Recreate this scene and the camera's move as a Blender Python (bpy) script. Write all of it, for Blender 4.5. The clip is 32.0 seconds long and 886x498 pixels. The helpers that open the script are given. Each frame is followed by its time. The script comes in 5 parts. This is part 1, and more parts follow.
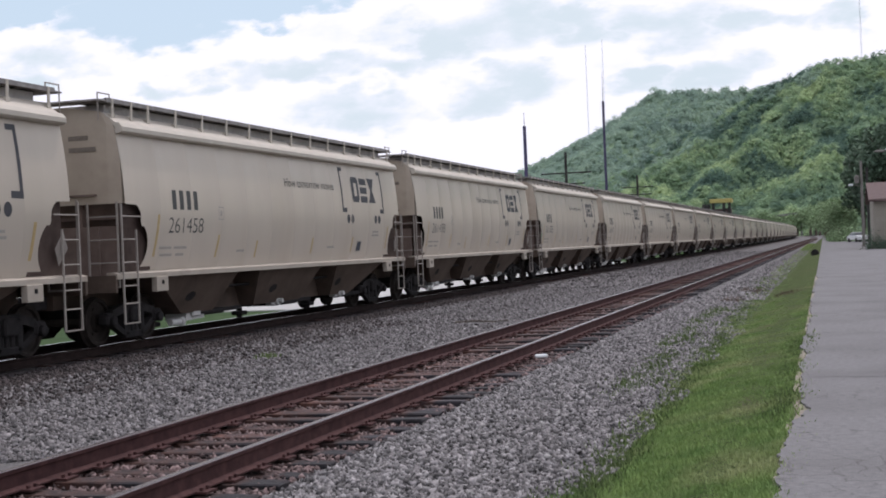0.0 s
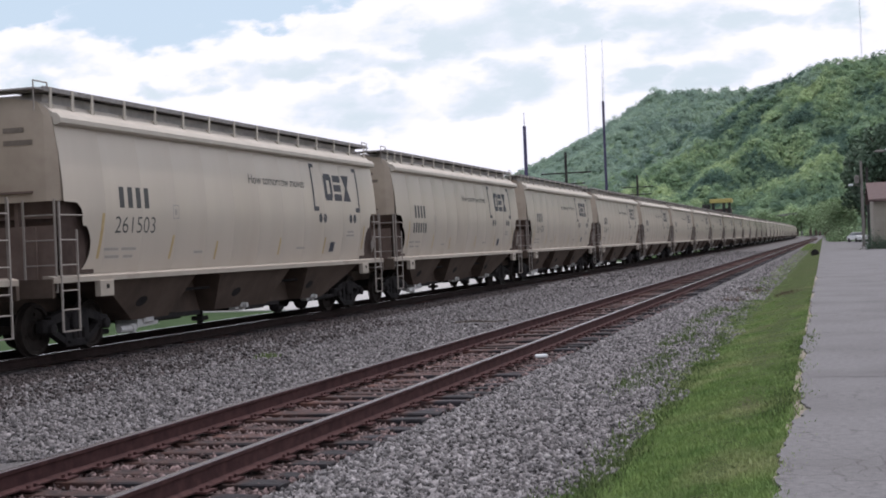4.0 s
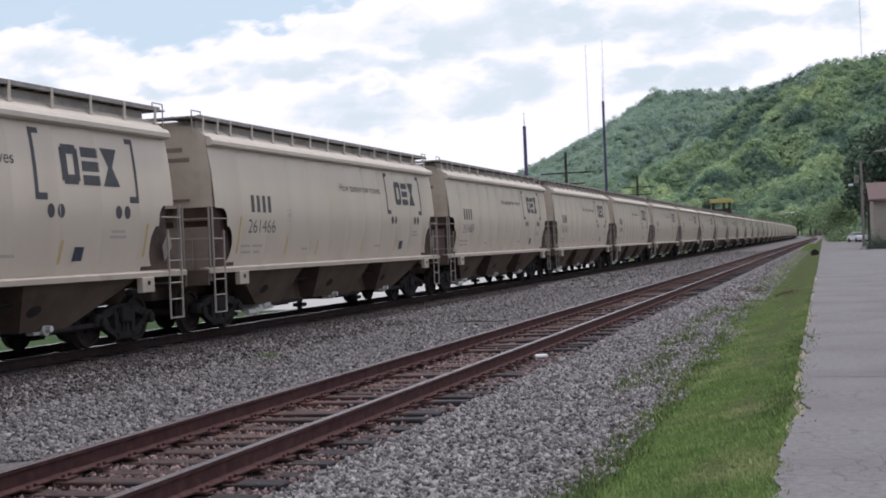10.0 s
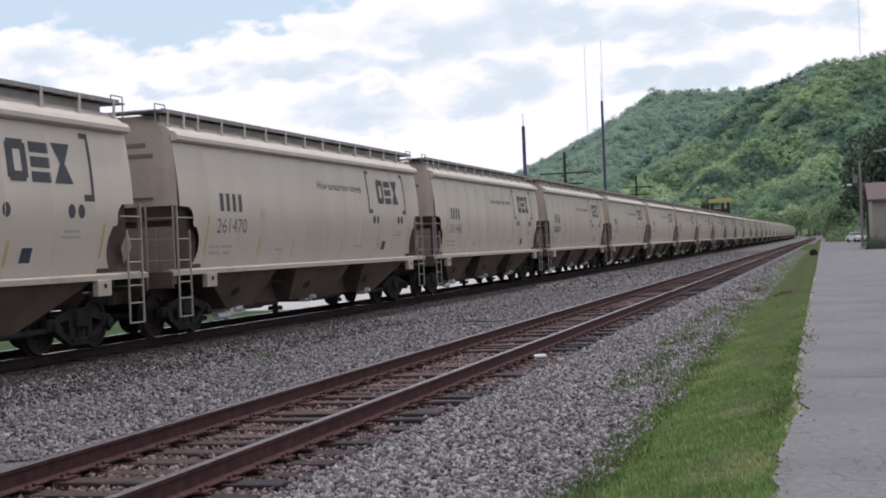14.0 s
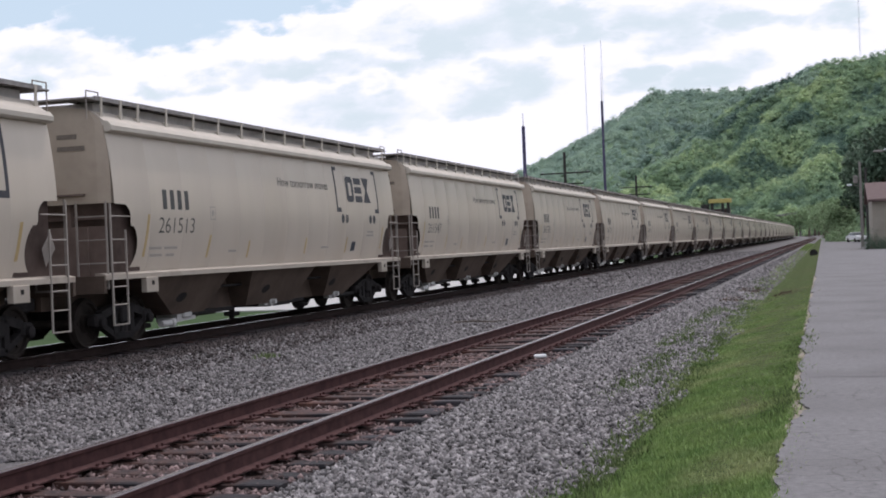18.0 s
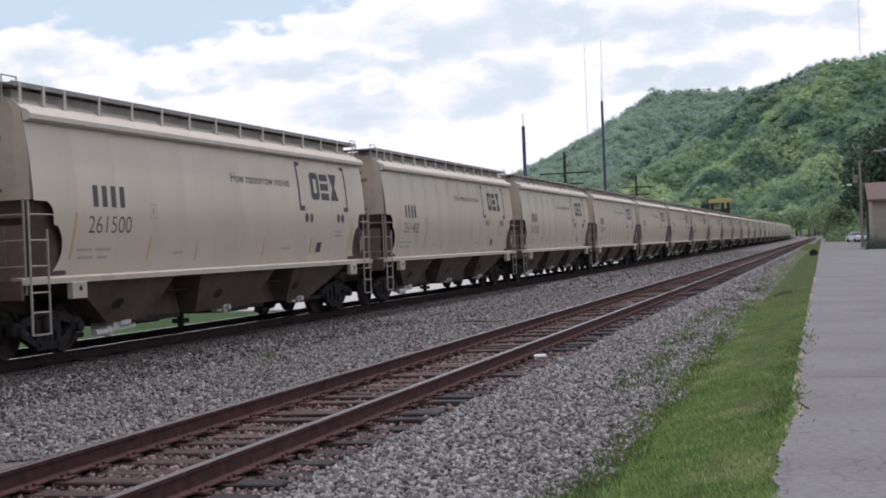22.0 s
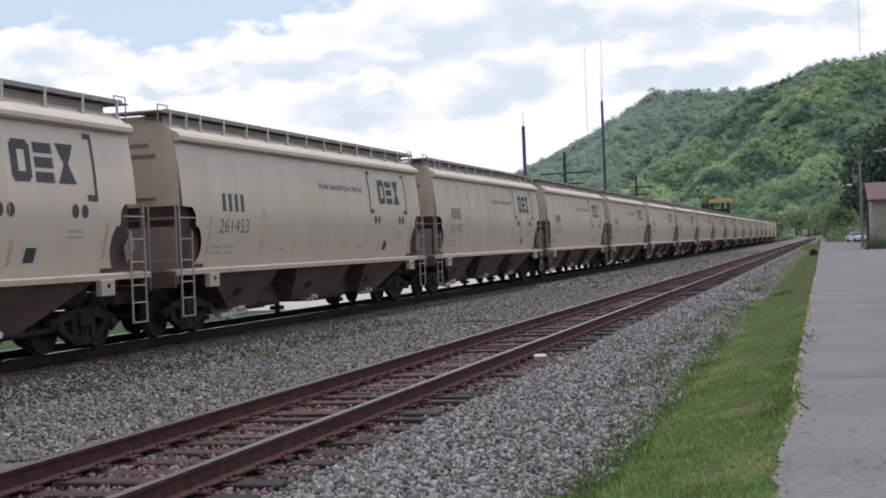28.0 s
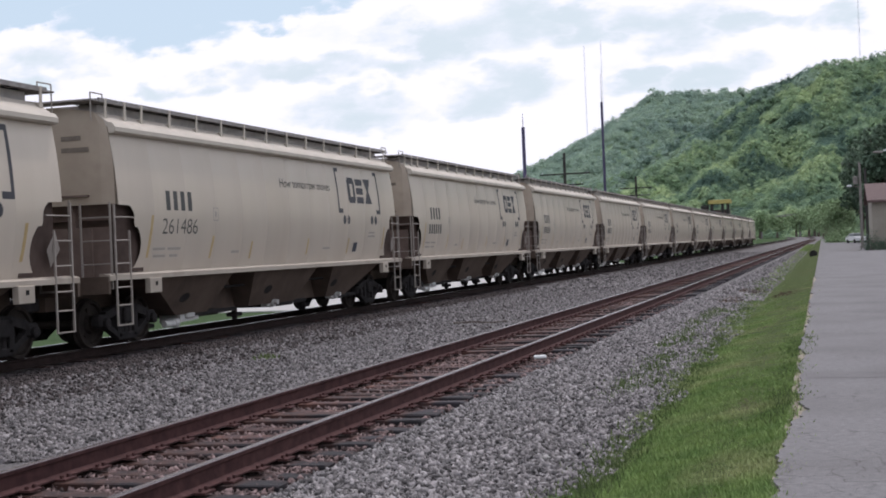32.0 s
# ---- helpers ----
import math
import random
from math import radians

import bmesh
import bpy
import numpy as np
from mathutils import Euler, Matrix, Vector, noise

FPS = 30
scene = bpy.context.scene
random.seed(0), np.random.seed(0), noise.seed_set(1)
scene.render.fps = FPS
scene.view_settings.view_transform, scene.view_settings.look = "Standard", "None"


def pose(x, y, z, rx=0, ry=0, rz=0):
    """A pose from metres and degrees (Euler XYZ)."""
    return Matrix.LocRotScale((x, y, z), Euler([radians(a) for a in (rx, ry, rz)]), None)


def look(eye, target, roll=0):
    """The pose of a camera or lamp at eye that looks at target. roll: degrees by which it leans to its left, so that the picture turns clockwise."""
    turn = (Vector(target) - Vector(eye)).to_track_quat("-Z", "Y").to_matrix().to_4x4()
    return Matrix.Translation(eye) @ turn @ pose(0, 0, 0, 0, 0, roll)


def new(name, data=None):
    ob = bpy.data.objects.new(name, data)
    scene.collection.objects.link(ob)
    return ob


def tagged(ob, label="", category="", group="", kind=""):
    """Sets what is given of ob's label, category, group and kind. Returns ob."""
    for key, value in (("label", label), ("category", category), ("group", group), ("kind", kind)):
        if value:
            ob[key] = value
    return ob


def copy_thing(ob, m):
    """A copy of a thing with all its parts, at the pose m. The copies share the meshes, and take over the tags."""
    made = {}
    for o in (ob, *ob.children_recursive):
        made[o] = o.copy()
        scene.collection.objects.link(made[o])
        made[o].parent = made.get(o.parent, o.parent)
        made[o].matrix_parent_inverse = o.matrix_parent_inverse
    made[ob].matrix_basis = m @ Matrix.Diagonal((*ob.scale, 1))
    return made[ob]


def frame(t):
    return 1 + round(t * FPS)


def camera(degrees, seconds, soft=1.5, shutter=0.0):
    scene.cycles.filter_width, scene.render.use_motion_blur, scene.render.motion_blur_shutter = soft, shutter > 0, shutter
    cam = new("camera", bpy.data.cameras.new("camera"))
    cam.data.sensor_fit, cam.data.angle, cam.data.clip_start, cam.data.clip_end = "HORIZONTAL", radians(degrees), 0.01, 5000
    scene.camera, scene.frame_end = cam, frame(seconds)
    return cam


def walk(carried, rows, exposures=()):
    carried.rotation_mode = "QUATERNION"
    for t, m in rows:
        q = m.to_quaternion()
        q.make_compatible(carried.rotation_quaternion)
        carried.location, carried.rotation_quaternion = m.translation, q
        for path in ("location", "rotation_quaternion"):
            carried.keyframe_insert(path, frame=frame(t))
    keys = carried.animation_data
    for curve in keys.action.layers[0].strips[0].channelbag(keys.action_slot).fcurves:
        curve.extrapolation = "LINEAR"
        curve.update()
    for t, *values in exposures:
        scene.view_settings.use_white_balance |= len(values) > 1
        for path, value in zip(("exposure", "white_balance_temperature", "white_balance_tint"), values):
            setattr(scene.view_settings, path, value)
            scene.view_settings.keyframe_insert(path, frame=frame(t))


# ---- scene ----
import itertools

# ---- camera ----
EYE = Vector((0.0, 0.0, 1.587))


def aim(yaw, pitch):
    a, b = radians(yaw), radians(pitch)
    return EYE + Vector((-math.sin(a) * math.cos(b), math.cos(a) * math.cos(b), -math.sin(b))) * 50


cam = camera(36.96, 32.0, soft=1.85)
walk(cam, [
    (0.0, look(EYE, aim(16.390, 0.027), -2.365)),
    (12.5, look(EYE, aim(16.390, 0.027), -2.365)),
    (13.0, look(EYE, aim(16.341, 0.027), -2.365)),
    (31.8, look(EYE, aim(16.341, 0.027), -2.365)),
    (32.0, look(EYE, aim(16.330, -0.010), -2.365)),
], exposures=[(0.0, -0.035, 6220, 18), (32.0, -0.035, 6220, 18)])

# ---- world and sun ----
SUN_TO = Vector((0.06, 0.40, 0.91)).normalized()
world = bpy.data.worlds.new("world")
scene.world = world
world.use_nodes = True
wn, wl = world.node_tree.nodes, world.node_tree.links
wn.clear()


def wnode(kind, **kw):
    n = wn.new(kind)
    for key, value in kw.items():
        n.inputs[key].default_value = value
    return n


sky = wn.new("ShaderNodeTexSky")
sky.sky_type, sky.sun_disc = "NISHITA", False
sky.sun_elevation = math.asin(SUN_TO.z)
sky.sun_rotation = math.atan2(SUN_TO.x, SUN_TO.y)
sky.dust_density, sky.air_density = 2.0, 1.0
geo = wn.new("ShaderNodeTexCoord")
sep = wn.new("ShaderNodeSeparateXYZ")
wl.new(geo.outputs["Generated"], sep.inputs[0])
lift = wnode("ShaderNodeMath")
lift.operation = "MAXIMUM"
wl.new(sep.outputs["Z"], lift.inputs[0])
lift.inputs[1].default_value = 0.0
lift2 = wn.new("ShaderNodeMath")
lift2.operation = "ADD"
wl.new(lift.outputs[0], lift2.inputs[0])
lift2.inputs[1].default_value = 0.50
flat = wn.new("ShaderNodeVectorMath")
flat.operation = "DIVIDE"
comb = wn.new("ShaderNodeCombineXYZ")
for i in range(3):
    wl.new(lift2.outputs[0], comb.inputs[i])
wl.new(geo.outputs["Generated"], flat.inputs[0])
wl.new(comb.outputs[0], flat.inputs[1])


def wmath(op, a, b=None, c=None, clamp=False):
    """One scalar step in the sky's nodes; a, b, c are sockets or numbers."""
    n = wn.new("ShaderNodeMath")
    n.operation, n.use_clamp = op, clamp
    for i, q in enumerate((a, b, c)):
        if q is None:
            continue
        if isinstance(q, (int, float)):
            n.inputs[i].default_value = q
        else:
            wl.new(q, n.inputs[i])
    return n.outputs[0]


def wstep(value, lo, hi):
    n = wn.new("ShaderNodeMapRange")
    n.interpolation_type = "SMOOTHSTEP"
    n.inputs["From Min"].default_value, n.inputs["From Max"].default_value = lo, hi
    wl.new(value, n.inputs["Value"])
    return n.outputs[0]


# the sky up the valley: u runs across, v up, both as slopes from straight up the line
ahead = wmath("MAXIMUM", sep.outputs["Y"], 0.05)
u0, v0 = wmath("DIVIDE", sep.outputs["X"], ahead), wmath("DIVIDE", sep.outputs["Z"], ahead)
uv = wn.new("ShaderNodeCombineXYZ")
wl.new(u0, uv.inputs[0])
wl.new(wmath("MULTIPLY", v0, 2.2), uv.inputs[1])
puff = wnode("ShaderNodeTexNoise", Scale=16.0, Detail=7.0, Roughness=0.55)
wl.new(uv.outputs[0], puff.inputs["Vector"])
tear = wn.new("ShaderNodeSeparateColor")
wl.new(puff.outputs["Color"], tear.inputs[0])
u1 = wmath("MULTIPLY_ADD", wmath("SUBTRACT", tear.outputs[0], 0.5), 0.16, u0)
v1 = wmath("MULTIPLY_ADD", wmath("SUBTRACT", tear.outputs[1], 0.5), 0.07, v0)


def drifts(rows):
    """Soft lenses in the sky, summed: each has its middle (u, v) and its half width and height."""
    total = None
    for u, v, ru, rv in rows:
        du = wmath("MULTIPLY", wmath("SUBTRACT", u1, u), 0.72 / ru)
        dv = wmath("MULTIPLY", wmath("SUBTRACT", v1, v), 0.72 / rv)
        far = wmath("ADD", wmath("MULTIPLY", du, du), wmath("MULTIPLY", dv, dv))
        near = wmath("SUBTRACT", 1.0, far, clamp=True)
        total = near if total is None else wmath("MAXIMUM", total, near)
    return total


OPEN_BLUE = [(-0.657, 0.232, 0.075, 0.018), (-0.528, 0.208, 0.100, 0.026), (-0.426, 0.205, 0.066, 0.018)]
GREY_BELLIES = [(-0.256, 0.167, 0.067, 0.020), (-0.174, 0.164, 0.026, 0.020), (-0.108, 0.161, 0.045, 0.018), (-0.050, 0.158, 0.030, 0.009),
                (0.006, 0.158, 0.035, 0.009), (-0.379, 0.147, 0.094, 0.011), (-0.295, 0.162, 0.021, 0.024), (-0.356, 0.115, 0.052, 0.014),
                (-0.244, 0.122, 0.044, 0.012), (-0.654, 0.174, 0.047, 0.017), (-0.080, 0.126, 0.035, 0.013), (-0.135, 0.118, 0.032, 0.010),
                (-0.525, 0.146, 0.029, 0.009)]
cloud = wnode("ShaderNodeTexNoise", Scale=5.2, Detail=9.0, Roughness=0.5, Distortion=0.2)
wl.new(flat.outputs[0], cloud.inputs["Vector"])
mask = wn.new("ShaderNodeValToRGB")
mask.color_ramp.elements[0].position, mask.color_ramp.elements[1].position = 0.345, 0.475
wl.new(cloud.outputs["Fac"], mask.inputs[0])
belly = wnode("ShaderNodeTexNoise", Scale=6.0, Detail=7.0, Roughness=0.5)
shift = wn.new("ShaderNodeVectorMath")
shift.operation = "ADD"
shift.inputs[1].default_value = (4.3, 1.7, 0.4)
wl.new(flat.outputs[0], shift.inputs[0])
wl.new(shift.outputs[0], belly.inputs["Vector"])
# low over the valley the cover is closed but for the named gaps; higher up and all round it is broken at random
valley = wmath("MULTIPLY", wmath("SUBTRACT", 1.0, wstep(v0, 0.24, 0.34)), wmath("SUBTRACT", 1.0, wstep(wmath("ABSOLUTE", wmath("ADD", u0, 0.32)), 0.45, 0.70)))
gap = wstep(drifts(OPEN_BLUE), 0.20, 0.62)
cover = wmath("ADD", wmath("MULTIPLY", mask.outputs[0], wmath("SUBTRACT", 1.0, valley)), wmath("MULTIPLY", wmath("SUBTRACT", 1.0, gap), valley))
low = wstep(wmath("MULTIPLY_ADD", wmath("SUBTRACT", tear.outputs[2], 0.5), 1.9, drifts(GREY_BELLIES)), 0.0, 1.15)
bright = wmath("ADD", wmath("MULTIPLY", belly.outputs["Fac"], wmath("SUBTRACT", 1.0, valley)), wmath("MULTIPLY", wmath("MULTIPLY_ADD", low, -0.13, 0.53), valley))
tone = wn.new("ShaderNodeValToRGB")
tone.color_ramp.elements[0].position, tone.color_ramp.elements[1].position = 0.40, 0.52
tone.color_ramp.elements[0].color = (0.72, 0.83, 0.85, 1)
tone.color_ramp.elements[1].color = (1.03, 1.04, 1.08, 1)
wl.new(bright, tone.inputs[0])
bg_sky = wnode("ShaderNodeBackground", Strength=0.10)
haze = wn.new("ShaderNodeMix")
haze.data_type = "RGBA"
haze.inputs[0].default_value = 0.7
wl.new(sky.outputs[0], haze.inputs[6])
haze.inputs[7].default_value = (7.3, 9.0, 9.7, 1)
wl.new(haze.outputs[2], bg_sky.inputs["Color"])
bg_cloud = wnode("ShaderNodeBackground", Strength=1.0)
wl.new(tone.outputs[0], bg_cloud.inputs["Color"])
blend = wn.new("ShaderNodeMixShader")
wl.new(cover, blend.inputs[0])
wl.new(bg_sky.outputs[0], blend.inputs[1])
wl.new(bg_cloud.outputs[0], blend.inputs[2])
wout = wn.new("ShaderNodeOutputWorld")
wl.new(blend.outputs[0], wout.inputs[0])

sun = new("sun", bpy.data.lights.new("sun", "SUN"))
sun.data.energy, sun.data.angle, sun.data.color = 2.1, radians(3.0), (1.0, 0.95, 0.88)
sun.matrix_world = look(SUN_TO * 200, (0, 0, 0))


# ---- materials ----
def material(name, base, second=None, scale=3.0, rough=0.8, metal=0.0, bump=0.0, bump_scale=40.0, streak=False,
             island=0.0, random_tint=0.0, stains=None, stain_scale=0.8, stain_at=(0.55, 0.75), spec=0.4, cracks=0.0, crazed=None):
    """Two tones mixed by noise, a coarser stain, fine relief; island and random_tint vary pieces in brightness."""
    m = bpy.data.materials.new(name)
    m.use_nodes = True
    n, l = m.node_tree.nodes, m.node_tree.links
    b = n["Principled BSDF"]
    b.inputs["Roughness"].default_value, b.inputs["Metallic"].default_value = rough, metal
    b.inputs["Specular IOR Level"].default_value = spec
    tc = n.new("ShaderNodeTexCoord")
    mp = n.new("ShaderNodeMapping")
    l.new(tc.outputs["Object"], mp.inputs[0])
    if streak:
        mp.inputs["Scale"].default_value = (1, 1, 0.12)
    no = n.new("ShaderNodeTexNoise")
    no.inputs["Scale"].default_value, no.inputs["Detail"].default_value = scale, 8
    no.inputs["Roughness"].default_value = 0.65
    l.new(mp.outputs[0], no.inputs["Vector"])
    ramp = n.new("ShaderNodeValToRGB")
    ramp.color_ramp.elements[0].position, ramp.color_ramp.elements[1].position = 0.35, 0.68
    ramp.color_ramp.elements[0].color = (*base, 1)
    ramp.color_ramp.elements[1].color = (*(second or [c * 1.15 for c in base]), 1)
    l.new(no.outputs["Fac"], ramp.inputs[0])
    colour = ramp.outputs[0]
    if stains:
        ns = n.new("ShaderNodeTexNoise")
        ns.inputs["Scale"].default_value, ns.inputs["Detail"].default_value = stain_scale, 6
        l.new(mp.outputs[0], ns.inputs["Vector"])
        rs = n.new("ShaderNodeValToRGB")
        rs.color_ramp.elements[0].position, rs.color_ramp.elements[1].position = stain_at
        l.new(ns.outputs["Fac"], rs.inputs[0])
        mx = n.new("ShaderNodeMix")
        mx.data_type = "RGBA"
        l.new(rs.outputs[0], mx.inputs[0])
        l.new(colour, mx.inputs[6])
        mx.inputs[7].default_value = (*stains, 1)
        colour = mx.outputs[2]
    for amount, node, sock in ((island, "ShaderNodeNewGeometry", "Random Per Island"), (random_tint, "ShaderNodeObjectInfo", "Random")):
        if amount:
            src = n.new(node)
            mr = n.new("ShaderNodeMapRange")
            mr.inputs["To Min"].default_value, mr.inputs["To Max"].default_value = 1 - amount, 1 + amount
            l.new(src.outputs[sock], mr.inputs["Value"])
            hs = n.new("ShaderNodeHueSaturation")
            l.new(mr.outputs[0], hs.inputs["Value"])
            l.new(colour, hs.inputs["Color"])
            colour = hs.outputs[0]
    if cracks:
        wob = n.new("ShaderNodeTexNoise")
        wob.inputs["Scale"].default_value, wob.inputs["Detail"].default_value = 1.5, 6
        l.new(tc.outputs["Object"], wob.inputs["Vector"])
        off = n.new("ShaderNodeVectorMath")
        off.operation = "MULTIPLY_ADD"
        l.new(wob.outputs["Color"], off.inputs[0])
        off.inputs[1].default_value = (0.6, 0.6, 0.6)
        l.new(tc.outputs["Object"], off.inputs[2])
        vo = n.new("ShaderNodeTexVoronoi")
        vo.feature = "DISTANCE_TO_EDGE"
        vo.inputs["Scale"].default_value = cracks
        l.new(off.outputs[0], vo.inputs["Vector"])
        cr = n.new("ShaderNodeValToRGB")
        cr.color_ramp.elements[0].position, cr.color_ramp.elements[1].position = 0.003, 0.022
        cr.color_ramp.elements[0].color = (0.60, 0.58, 0.57, 1)
        l.new(vo.outputs["Distance"], cr.inputs[0])
        mu = n.new("ShaderNodeMix")
        mu.data_type, mu.blend_type = "RGBA", "MULTIPLY"
        pa = n.new("ShaderNodeTexNoise")
        pa.inputs["Scale"].default_value, pa.inputs["Detail"].default_value = 0.35, 3
        l.new(tc.outputs["Object"], pa.inputs["Vector"])
        pr = n.new("ShaderNodeValToRGB")
        pr.color_ramp.elements[0].position, pr.color_ramp.elements[1].position = 0.50, 0.58
        l.new(pa.outputs["Fac"], pr.inputs[0])
        amount = pr.outputs[0]
        if crazed:
            # one badly crazed patch: its middle and radius
            di = n.new("ShaderNodeVectorMath")
            di.operation = "DISTANCE"
            l.new(off.outputs[0], di.inputs[0])
            di.inputs[1].default_value = (crazed[0] + .3, crazed[1] + .3, .3)
            near = n.new("ShaderNodeMapRange")
            near.interpolation_type = "SMOOTHSTEP"
            near.inputs["From Min"].default_value, near.inputs["From Max"].default_value = crazed[2], crazed[2] * .7
            l.new(di.outputs["Value"], near.inputs["Value"])
            most = n.new("ShaderNodeMath")
            most.operation = "MAXIMUM"
            l.new(pr.outputs[0], most.inputs[0])
            l.new(near.outputs[0], most.inputs[1])
            amount = most.outputs[0]
        l.new(amount, mu.inputs[0])
        l.new(colour, mu.inputs[6])
        l.new(cr.outputs[0], mu.inputs[7])
        colour = mu.outputs[2]
    l.new(colour, b.inputs["Base Color"])
    if bump:
        nb = n.new("ShaderNodeTexNoise")
        nb.inputs["Scale"].default_value, nb.inputs["Detail"].default_value = bump_scale, 5
        l.new(tc.outputs["Object"], nb.inputs["Vector"])
        bp = n.new("ShaderNodeBump")
        bp.inputs["Strength"].default_value, bp.inputs["Distance"].default_value = 1.0, bump
        l.new(nb.outputs["Fac"], bp.inputs["Height"])
        l.new(bp.outputs[0], b.inputs["Normal"])
    return m


PAINT = material("beige_car_paint", (0.505, 0.436, 0.366), (0.545, 0.472, 0.398), 0.9, 0.36, streak=True, stains=(0.425, 0.356, 0.288), stain_scale=0.9, stain_at=(0.55, 0.95), bump=0.002, bump_scale=2.0, random_tint=0.05)
ROOF = material("dusty_roof_paint", (0.475, 0.425, 0.368), (0.54, 0.485, 0.42), 2.0, 0.6, random_tint=0.05)
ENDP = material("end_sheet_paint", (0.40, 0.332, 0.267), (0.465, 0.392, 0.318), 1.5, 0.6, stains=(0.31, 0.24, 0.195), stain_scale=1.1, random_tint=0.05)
# Rust-dusted brown with the shade under the wagon put into the colour
UNDER = material("shade_dark_rusty_hopper", (0.076, 0.054, 0.043), (0.115, 0.084, 0.067), 1.4, 0.8, stains=(0.06, 0.043, 0.036), stain_scale=1.1, bump=0.004, bump_scale=6, spec=0.2)
BROWN = material("brown_rusty_slope_sheet", (0.135, 0.094, 0.080), (0.20, 0.145, 0.123), 2.0, 0.85, stains=(0.08, 0.052, 0.045))
LADDER = material("dusty_ladder_paint", (0.265, 0.23, 0.205), (0.325, 0.288, 0.26), 3.0, 0.6)
# Paler than GRATE, to make up for the shade under the running board
HATCH = material("lightened_hatch_cover", (0.36, 0.33, 0.318), (0.46, 0.43, 0.415), 5.0, 0.85)
GRATE = material("weathered_grating", (0.22, 0.20, 0.195), (0.31, 0.29, 0.28), 6.0, 0.85)
STEEL = material("black_truck_steel", (0.019, 0.0175, 0.018), (0.036, 0.032, 0.032), 5.0, 0.9, bump=0.004, spec=0.15)
WHEEL = material("worn_wheel_steel", (0.022, 0.018, 0.016), (0.04, 0.032, 0.028), 6.0, 0.85, spec=0.15)
VALVE = material("pale_gate_metal", (0.42, 0.41, 0.40), (0.55, 0.54, 0.52), 8.0, 0.55)
MARK = material("faded_dark_lettering", (0.042, 0.041, 0.049), (0.062, 0.060, 0.069), 9.0, 0.6)
DIGIT = material("black_lettering", (0.05, 0.05, 0.05), (0.08, 0.078, 0.075), 9.0, 0.6)
FAINT = material("faded_stencil", (0.33, 0.30, 0.27), (0.40, 0.365, 0.33), 20.0, 0.7)
STENCIL = material("worn_dark_stencil", (0.15, 0.125, 0.105), (0.22, 0.185, 0.155), 20.0, 0.7)
AMBER = material("amber_reflective_strip", (0.43, 0.30, 0.135), (0.50, 0.38, 0.20), 10.0, 0.4)
PLATE = material("dark_tag_plate", (0.03, 0.035, 0.05), (0.05, 0.055, 0.08), 9.0, 0.4)
RAIL = material("rusty_rail_side", (0.046, 0.0215, 0.0215), (0.088, 0.042, 0.040), 7.0, 0.85, bump=0.001, spec=0.15)
# Main line rail side: RAIL darkened to stand for shade below the wagons
SHADERAIL = material("shaded_rail_side", (0.016, 0.0105, 0.0098), (0.03, 0.02, 0.018), 7.0, 0.9, bump=0.001, spec=0.1)
# Dark stone: holds the train's shade in its colour, and serves for clinker
DARKSTONE = material("shade_dark_ballast_and_clinker", (0.032, 0.025, 0.025), (0.088, 0.073, 0.072), 14.0, 0.95, island=0.6)
RAILTOP = material("dull_rail_head", (0.10, 0.08, 0.082), (0.16, 0.135, 0.14), 12.0, 0.25, metal=0.3)
BRIGHTTOP = material("bright_rail_head", (0.50, 0.48, 0.48), (0.62, 0.60, 0.60), 12.0, 0.2, metal=0.85)
TIE = material("weathered_timber_tie", (0.034, 0.0185, 0.017), (0.125, 0.056, 0.042), 4.0, 0.9, stains=(0.024, 0.021, 0.025), stain_scale=1.3, stain_at=(0.46, 0.60), bump=0.012, bump_scale=14, random_tint=0.45)
STONE = material("crushed_limestone", (0.12, 0.11, 0.113), (0.25, 0.235, 0.235), 14.0, 0.95, island=0.75)
GRAVEL = material("dusty_brown_grey_gravel", (0.105, 0.096, 0.098), (0.225, 0.21, 0.211), 14.0, 0.95, island=0.75)
BALLAST = material("ballast_bed", (0.05, 0.046, 0.047), (0.19, 0.178, 0.178), 22.0, 0.95, stains=(0.12, 0.11, 0.108), stain_scale=0.5, bump=0.05, bump_scale=16)
LOBE = material("dark_rusty_gusset", (0.062, 0.043, 0.037), (0.10, 0.072, 0.062), 2.0, 0.9, stains=(0.05, 0.034, 0.03), spec=0.15)
BEDSTONE = material("rust_stained_ballast", (0.095, 0.063, 0.061), (0.205, 0.148, 0.142), 14.0, 0.95, island=0.7)
SILL = material("grimy_sill_paint", (0.37, 0.318, 0.265), (0.43, 0.372, 0.315), 1.6, 0.6, stains=(0.28, 0.228, 0.185), stain_scale=1.5, random_tint=0.05)
PANEL = material("dusty_brown_end_panel", (0.22, 0.172, 0.142), (0.28, 0.225, 0.19), 1.6, 0.8, stains=(0.15, 0.11, 0.092), stain_scale=1.2)
# Dark bed: the shade under the train is put into its colour
DARKBED = material("shade_dark_ballast_bed", (0.034, 0.026, 0.026), (0.085, 0.071, 0.070), 22.0, 0.95, bump=0.05, bump_scale=16)
SOIL = material("grassy_soil", (0.048, 0.066, 0.026), (0.075, 0.095, 0.038), 3.0, 0.95, stains=(0.085, 0.078, 0.045), stain_scale=0.5, stain_at=(0.55, 0.75), bump=0.03, bump_scale=20, spec=0.03)
BLADE = material("grass_blades", (0.145, 0.238, 0.068), (0.29, 0.385, 0.135), 2.0, 0.8, island=0.22, stains=(0.36, 0.38, 0.185), stain_scale=0.7, stain_at=(0.48, 0.72))
WEED = material("dull_weed_leaves", (0.085, 0.13, 0.04), (0.14, 0.18, 0.07), 2.0, 0.85, island=0.35)
